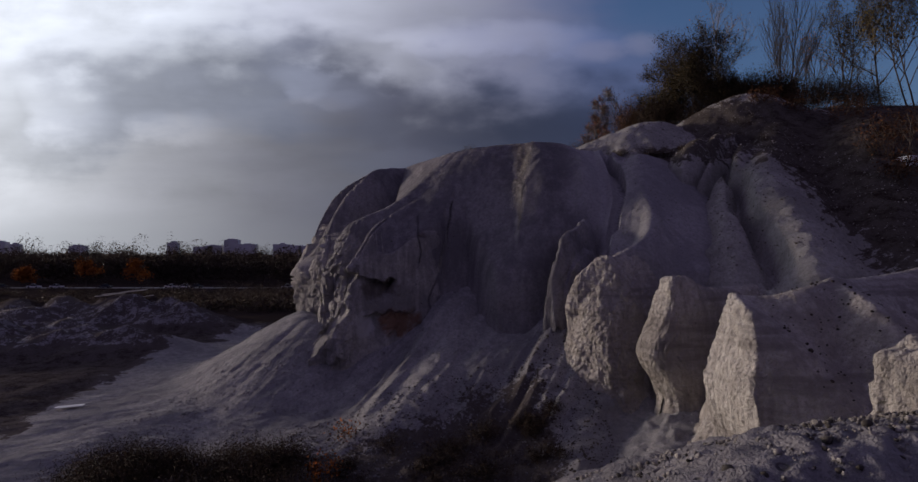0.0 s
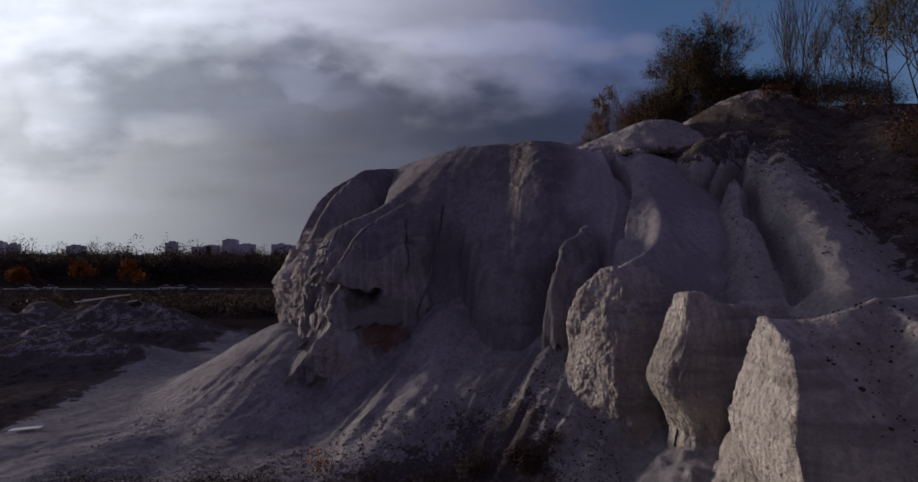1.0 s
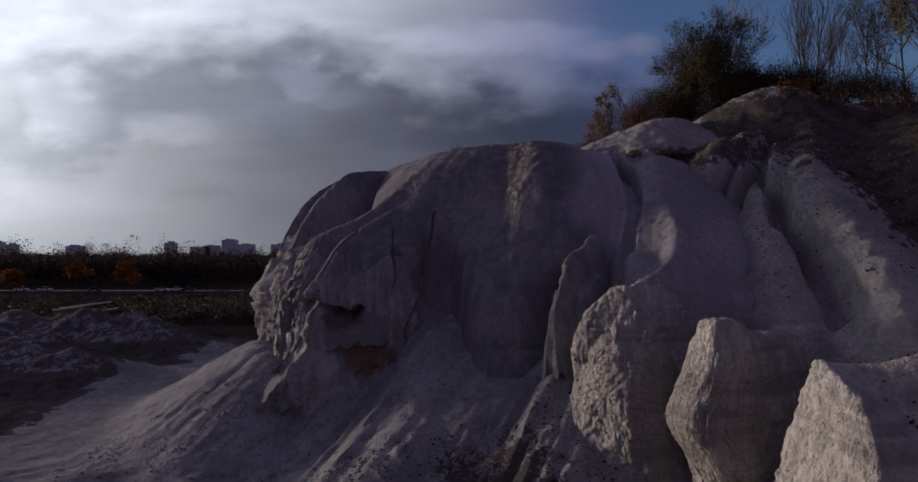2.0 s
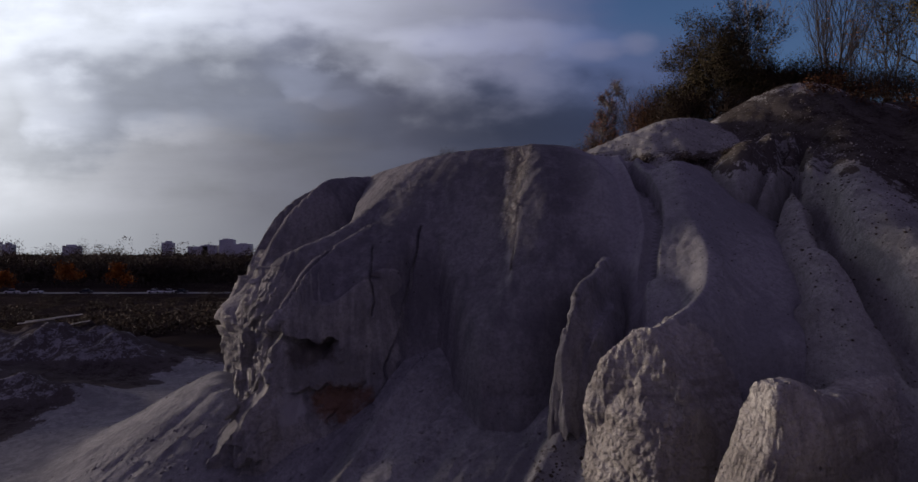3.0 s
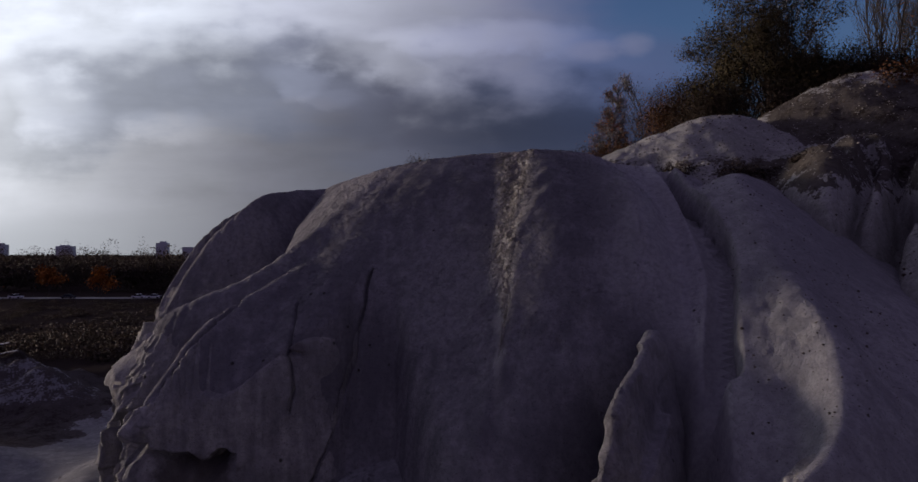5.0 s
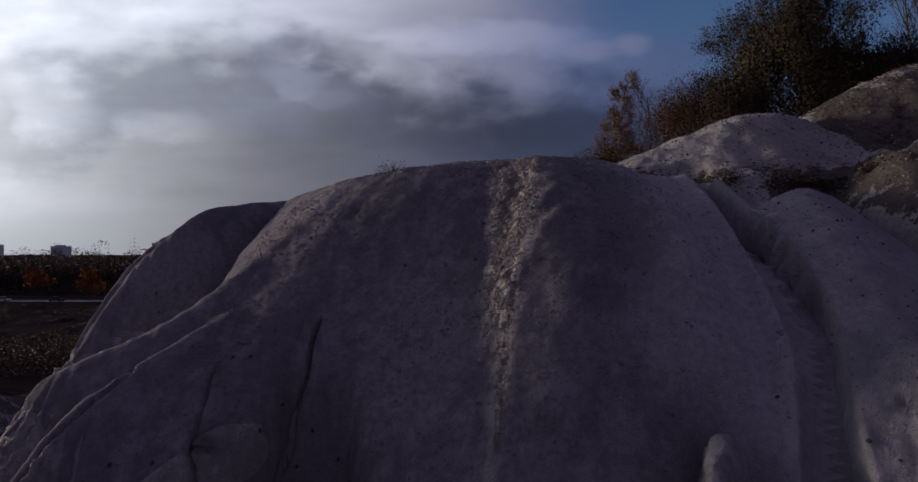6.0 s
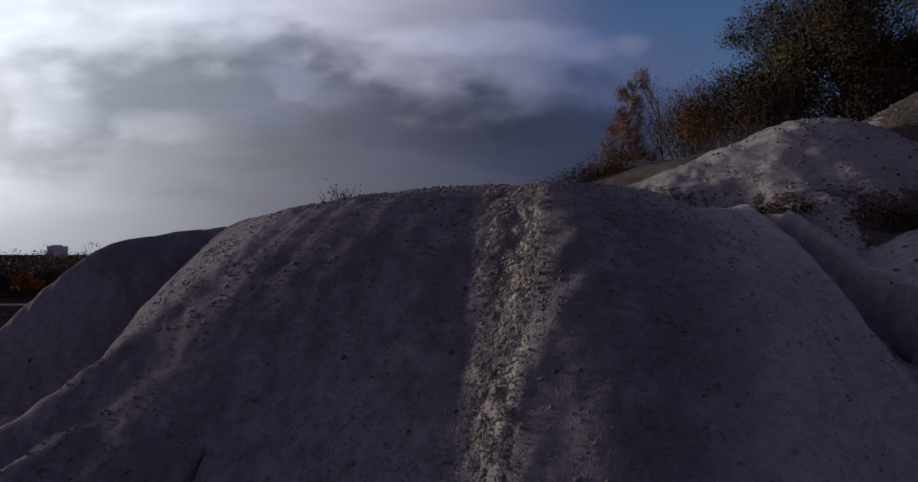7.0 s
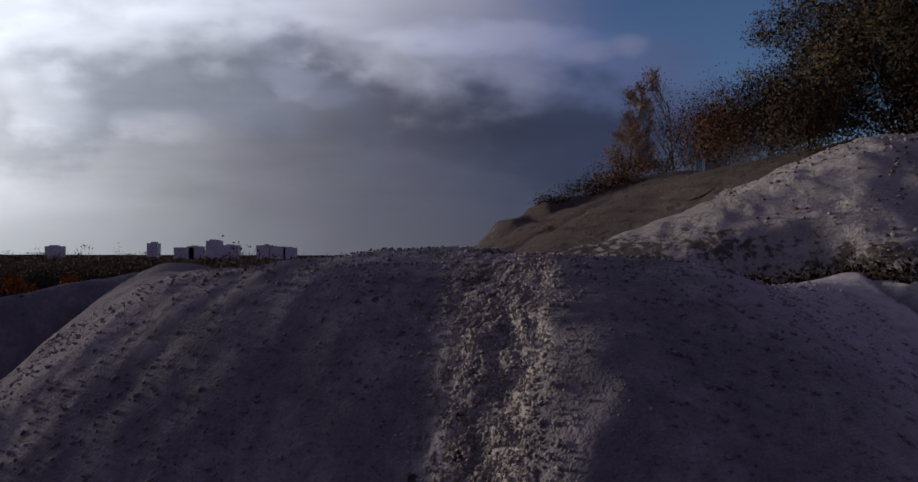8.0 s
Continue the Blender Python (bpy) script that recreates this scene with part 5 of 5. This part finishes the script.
rng = np.random.default_rng(31)
for k in range(34):
    x, y = rng.uniform(-10.2, -4.4), rng.uniform(13.6, 17.4)
    bush("low_scrub", x, y, rng.uniform(1.4, 2.2), rng.uniform(0.5, 0.85), 300 + k, SCRUB, 3600, 0.021, "low tangle of dark dry scrub on the quarry floor", "scrub at the foot of the fans", 30)
for k in range(34):
    x, y = rng.uniform(-3.4, 2.8), rng.uniform(14.8, 17.8)
    bush("low_scrub", x, y, rng.uniform(0.6, 1.5), rng.uniform(0.2, 0.5), 340 + k, SCRUB, 1500, 0.019, "small tuft of dark dry scrub on fallen chalk", "scrub at the foot of the fans", 16)
for k, (x, y) in enumerate(((-8.8, 17.2), (-6.2, 17.9), (-5.3, 18.0))):
    bush("bare_sapling", x, y, 0.3, 0.9, 350 + k, SCRUB, 0, 0.03, "thin leafless sapling on the quarry floor", "saplings", 3)
spots = np.stack([rng.uniform(-5.5, 4.2, 7000), 14.6 + 5.6 * rng.uniform(0, 1, 7000) ** 1.5], 1)
rubble("soil_clods", skin(apron_height, floor_relief), spots, (0.015, 0.045), plain("dark_soil", (0.05, 0.042, 0.037), (0.10, 0.085, 0.075), 20), "dark clods of soil strewn over the fans", 32, lift=0.0)
spots = np.stack([rng.uniform(-12, 4.5, 7000), rng.uniform(14.0, 25, 7000)], 1)
rubble("chalk_crumbs", skin(apron_height, floor_relief), spots, (0.015, 0.05), CHALK_FACE, "chalk crumbs scattered on the fans", 33, lift=0.0)

for k in range(40):
    x = rng.uniform(5.2, 11.4)
    bush("dry_tuft", x, np.interp(x, (5.2, 6.2, 8.3, 9.0, 9.6, 11.5), (31.4, 31.2, 30.9, 30.3, 29.8, 29.5)) + rng.uniform(-0.3, 0.5), rng.uniform(0.4, 1.1), rng.uniform(0.10, 0.32), 400 + k, SCRUB, 260, 0.03, "flat tuft of dry brown growth below the pale mound", "dry tufts", 14)
spots = np.stack([rng.uniform(5.6, 8.8, 900), rng.uniform(20.5, 29, 900)], 1)
spots = spots[spots[:, 0] > gully_line(spots[:, 1]) + 0.2]
rubble("rib_crumbs", skin(bluff_height, bluff_relief), spots, (0.008, 0.026), plain("damp_soil", (0.06, 0.05, 0.045), (0.12, 0.10, 0.085), 20), "dark crumbs scattered on the rib", 36, lift=0.0)
spots = np.stack([rng.uniform(7.5, 17, 6500), rng.uniform(18, 36, 6500)], 1)
rubble("hill_crumbs", skin(hill_height, hill_relief), spots[:3000], (0.016, 0.042), plain("brown_soil", (0.07, 0.055, 0.045), (0.12, 0.095, 0.075), 20), "dark crumbs of soil on the hillside", 34, lift=0.01)
rubble("hill_stones", skin(hill_height, hill_relief), spots[3000:], (0.012, 0.04), CHALK_WARM, "pale chalk stones on the hillside", 35, lift=0.01)


def stone(x, y, size, seed):
    v, f = clod(np.random.default_rng(seed))
    ob = mesh_object("chalk_stone", v * size, f, CHALK_WARM)
    ob.location = (x, y, foot(x, y) + 0.4 * size)
    return tagged(ob, "loose pale chalk stone on the saddle", "stone", "stones on the saddle")


stone(5.05, 29.6, 0.10, 1)
stone(5.5, 29.7, 0.08, 2)

# ---- the land beyond ----
def far_woods(name, spots, mat, label, leaf, per, seed, category="woods"):
    """Many tree crowns too far off to count: each a ragged cloud of leaf clumps over a stem."""
    rng = np.random.default_rng(seed)
    all_v, all_f, all_n, base = [], [], [], 0
    for x, y, w, h in spots:
        z = float(plain_height(np.array([x]), np.array([y]))[0])
        u = rng.normal(size=(per, 3))
        u /= np.linalg.norm(u, axis=1)[:, None]
        u *= rng.uniform(0.05, 1.0, per)[:, None] ** 0.45
        lump_ = 1 + 0.35 * np.sin(3 * u[:, :1] + x) * np.cos(4 * u[:, 2:3] + y)
        p = np.array([x, y, z + 0.52 * h]) + u * lump_ * np.array([w * 0.5, w * 0.5, h * 0.5])
        v, f = leaf_quads(p, leaf * w, rng)
        all_v.append(v)
        all_f.append(f + base)
        all_n.append(np.repeat(u + 0.35 * rng.normal(size=u.shape) + (0, 0, 0.3), 4, 0))
        base += len(v)
    ob = mesh_object(name, np.concatenate(all_v), np.concatenate(all_f), mat)
    way = np.concatenate(all_n)
    ob.data.normals_split_custom_set_from_vertices((way / np.linalg.norm(way, axis=1)[:, None]).tolist())
    return tagged(ob, label, category, kind="stuff")


rng = np.random.default_rng(21)
spots = [(rng.uniform(-1.0, 0.05) * y - 5, y, rng.uniform(8, 15), rng.uniform(9, 16)) for y in rng.uniform(240, 420, 420)]
spots += [(u * y, y, rng.uniform(5, 10), rng.uniform(0.75, 1.15) * np.interp(u, (-0.85, -0.45, -0.36, -0.25, 0.0), (16, 16.5, 14.5, 12.5, 11.5))) for u, y in zip(rng.uniform(-0.85, 0.0, 150), rng.uniform(232, 300, 150))]
far_woods("far_woods", spots, WOODS, "dark brown autumn woods on the flat land", 0.036, 480, 1)
spots = [(rng.uniform(-0.75, 0.0) * y, y, rng.uniform(2.5, 6), rng.uniform(1.2, 3.6)) for y in rng.uniform(62, 215, 620)]
spots = [s for s in spots if not (s[1] > 75 and s[0] < -0.42 * s[1])]
spots += [(rng.uniform(-0.9, -0.3) * y, y, rng.uniform(2.5, 6), rng.uniform(0.5, 1.3)) for y in rng.uniform(60, 200, 520)]
far_woods("far_scrub", spots, WOODS, "dark leafless scrub beyond the quarry floor", 0.024, 320, 2, "scrub")
spots = [(rng.uniform(-1.3, 0.25) * y, y, rng.uniform(14, 30), rng.uniform(8, 15)) for y in rng.uniform(600, 1000, 260)]
far_woods("distant_woods", spots, WOODS, "low line of distant woods before the town", 0.08, 70, 3)
for k, (x, y, w, h) in enumerate(((-136, 216, 7.0, 8.8), (-115, 210, 5.5, 8.4), (-155, 212, 6, 6.0), (-160, 216, 6, 5.5))):
    rng2 = np.random.default_rng(200 + k)
    tree("autumn_tree", (x, y, -2.3), h, 200 + k, BARK, AUTUMN, 1500, 0.34, "orange autumn tree beside a road on the flat land", depth=3, kids=9, spread=0.6, fuzz=0.7, group="autumn trees by the road")


def box(bm, x0, y0, z0, x1, y1, z1):
    v = [bm.verts.new((x, y, z)) for z in (z0, z1) for x, y in ((x0, y0), (x1, y0), (x1, y1), (x0, y1))]
    for f in ((3, 2, 1, 0), (4, 5, 6, 7), (0, 1, 5, 4), (1, 2, 6, 5), (2, 3, 7, 6), (3, 0, 4, 7)):
        bm.faces.new([v[i] for i in f])


def part(name, bm, mat, parent=None, label=""):
    me = bpy.data.meshes.new(name)
    bm.to_mesh(me)
    bm.free()
    me.materials.append(mat)
    ob = new(name, me)
    ob.parent = parent
    if label:
        tagged(ob, label)
    return ob


def tower_block(x, y, w, d, h, steps):
    """A block of flats far off, with its roof houses."""
    root = new("apartment_building")
    root.location = (x, y, -2.5)
    bm = bmesh.new()
    box(bm, -w / 2, 0, 0, w / 2, d, h)
    part("wall", bm, CONCRETE, root)
    for a, b, up in steps:
        bm = bmesh.new()
        box(bm, a * w, 0.2 * d, h, b * w, 0.8 * d, h + up)
        part("roof_house", bm, CONCRETE, root)
    return tagged(root, "grey block of flats far off on the skyline", "building", "town on the skyline")


E2 = 1500.0
for px, wide, high, steps in ((-578, 36, 47, ((-.3, .1, 3), (.2, .35, 2))), (-538, 44, 36, ((-.2, .2, 2),)), (-728, 26, 40, ((-.2, .3, 4),)), (-650, 50, 30, ((.1, .4, 3),)), (-620, 36, 33, ((-.4, .0, 2),)),
                              (-1172, 40, 42, ((-.1, .3, 3),)), (-1130, 24, 36, ((-.2, .2, 4),)), (-970, 40, 32, ((-.3, .2, 3),)), (-455, 34, 36, ((.0, .3, 3),)), (-420, 40, 33, ((-.4, -.1, 2),)), (-390, 30, 30, ((-.2, .2, 2),))):
    tower_block(px, E2, wide, 18, high, steps)

# ---- the road beyond and litter on the floor ----
ROAD = plain("pale_road", (0.20, 0.20, 0.205), (0.28, 0.275, 0.27), 0.8)
WHITE = plain("white_paint", (0.62, 0.62, 0.62), (0.72, 0.72, 0.72), 3.0, 0.4)
DARK_PAINT = plain("dark_paint", (0.05, 0.05, 0.06), (0.08, 0.08, 0.09), 3.0, 0.4)
GLASS_DARK = plain("car_glass", (0.02, 0.025, 0.03), (0.03, 0.035, 0.04), 3.0, 0.1)
TYRE = plain("tyre_rubber", (0.02, 0.02, 0.02), (0.03, 0.03, 0.03), 5.0)

xs = np.arange(-230.0, -48.0, 6.0)
gx, gy = np.meshgrid(xs, np.array([206.0, 213.0]))
gz = plain_height(gx, gy) + 0.12
index = np.arange(gx.size).reshape(gx.shape)
road = mesh_object("road", np.stack([gx.ravel(), gy.ravel(), gz.ravel()], 1), np.stack([index[:-1, :-1], index[:-1, 1:], index[1:, 1:], index[1:, :-1]], -1).reshape(-1, 4), ROAD)
tagged(road, "pale road crossing the flat land beyond the quarry", "road", kind="structure")


def parked_car(x, y, paint, label):
    """A parked car far off: body, cabin with its glass, four wheels."""
    root = new("parked_car")
    root.location = (x, y, float(plain_height(np.array([x]), np.array([y]))[0]) + 0.12)
    bm = bmesh.new()
    box(bm, -2.15, -0.85, 0.3, 2.15, 0.85, 0.85)
    bmesh.ops.bevel(bm, geom=bm.edges[:], offset=0.12, segments=2, affect="EDGES")
    part("body", bm, paint, root)
    bm = bmesh.new()
    box(bm, -1.3, -0.75, 0.8, 1.0, 0.75, 1.4)
    for v in bm.verts:
        if v.co.z > 1.2:
            v.co.x *= 0.65
            v.co.y *= 0.85
    part("cabin", bm, GLASS_DARK, root)
    bm = bmesh.new()
    box(bm, -0.86, -0.65, 1.4, 0.66, 0.65, 1.46)
    part("roof", bm, paint, root)
    for wx in (-1.35, 1.35):
        for wy in (-0.8, 0.8):
            bm = bmesh.new()
            bmesh.ops.create_cone(bm, cap_ends=True, segments=14, radius1=0.33, radius2=0.33, depth=0.2, matrix=pose(wx, wy, 0.33, 90, 0, 0))
            part("wheel", bm, TYRE, root)
    return tagged(root, label, "car", "cars parked along the road")


for x, white in ((-168, 1), (-160.5, 0), (-149, 1), (-141, 1), (-124, 0), (-101, 1), (-96, 1), (-92, 0), (-60, 1)):
    parked_car(float(x), 207.8, WHITE if white else DARK_PAINT, "white car parked beside a far road" if white else "dark car parked beside a far road")


def plank(name, place, size, turn, tip, mat, label):
    bm = bmesh.new()
    a, b, c = (s / 2 for s in size)
    box(bm, -a, -b, -c, a, b, c)
    bmesh.ops.subdivide_edges(bm, edges=[e for e in bm.edges if e.calc_length() > a], cuts=4)
    for v in bm.verts:
        v.co.z += 0.02 * math.sin(3 * v.co.x)
        v.co.y += 0.012 * math.sin(7 * v.co.x + 1)
    ob = part(name, bm, mat)
    ob.matrix_world = pose(*place, 0, tip, turn)
    return tagged(ob, label, "plank", "planks on the heaps")


for k, (dx, dy, turn, tip, long) in enumerate(((0, 0, 38, -7, 3.6), (0.25, -0.5, 31, -6, 3.2), (-0.9, -0.5, 44, -4, 2.2), (1.3, 0.5, 25, -9, 1.8))):
    plank("plank", (-28.6 + dx, 50.6 + dy, foot(-28.6 + dx, 50.6 + dy) + 0.25), (long, 0.22, 0.06), turn, tip, PALE_WOOD, "pale weathered plank lying on a heap of spoil")
plank("board", (-15.5, 23.7, foot(-15.5, 23.7) + 0.07), (1.0, 0.35, 0.03), 12, 0, WHITE, "white board dropped at the edge of the track")
rng = np.random.default_rng(61)
spots = np.stack([rng.uniform(-19, -5, 1500), rng.uniform(16, 44, 1500)], 1)
spots = spots[spots[:, 0] > -19 + 0.0 * spots[:, 1]]
rubble("track_crumbs", skin(apron_height, floor_relief), spots, (0.015, 0.045), plain("trodden_clods", (0.10, 0.085, 0.08), (0.2, 0.18, 0.17), 8), "clods and small stones strewn over the pale track", 62, lift=-0.01)
bm = bmesh.new()
box(bm, -1.1, -0.4, -0.3, 1.1, 0.4, 0.12)
bmesh.ops.bevel(bm, geom=bm.edges[:], offset=0.04, segments=2, affect="EDGES")
slab = part("concrete_slab", bm, CONCRETE)
slab.matrix_world = pose(18.9, 23.8, foot(18.9, 23.8) + 0.15, 0, 4, 5)
tagged(slab, "grey concrete slab lying among shrubs on the slope", "slab")
for k, (x, y) in enumerate(((17.2, 22.6), (17.9, 23.0))):
    tree("bare_sapling", (x, y, foot(x, y)), 2.6, 700 + k, BARK, SCRUB, 0, 0.03, "thin leafless birch sapling among russet shrubs", depth=3, kids=6, spread=0.4, reach=0.6, group="saplings")
for k, (x, y, w, h) in enumerate(((9.6, 51.0, 2.6, 0.7), (11.2, 52.6, 3.0, 1.0), (12.6, 54.5, 3.2, 1.3), (10.6, 50.2, 2.4, 0.6), (7.4, 49.8, 1.8, 0.4), (13.2, 52.0, 2.8, 1.1))):
    bush("bank_shrub", x, y, w, h, 720 + k, RUSSET if k % 2 else SCRUB, 1500, 0.05, "low brown scrub growing over the bank", "scrub on the bank", 26)
rng = np.random.default_rng(63)
spots = np.stack([rng.uniform(6.6, 11, 260), rng.uniform(9.5, 13.4, 260)], 1)
rubble("wall_clods", lambda x, y: fin_height(x, y)[1] + 0.02, spots, (0.015, 0.05), plain("loose_soil", (0.04, 0.034, 0.03), (0.08, 0.066, 0.056), 20), "dark clods caught on the broad chalk wall", 64, lift=0.0)
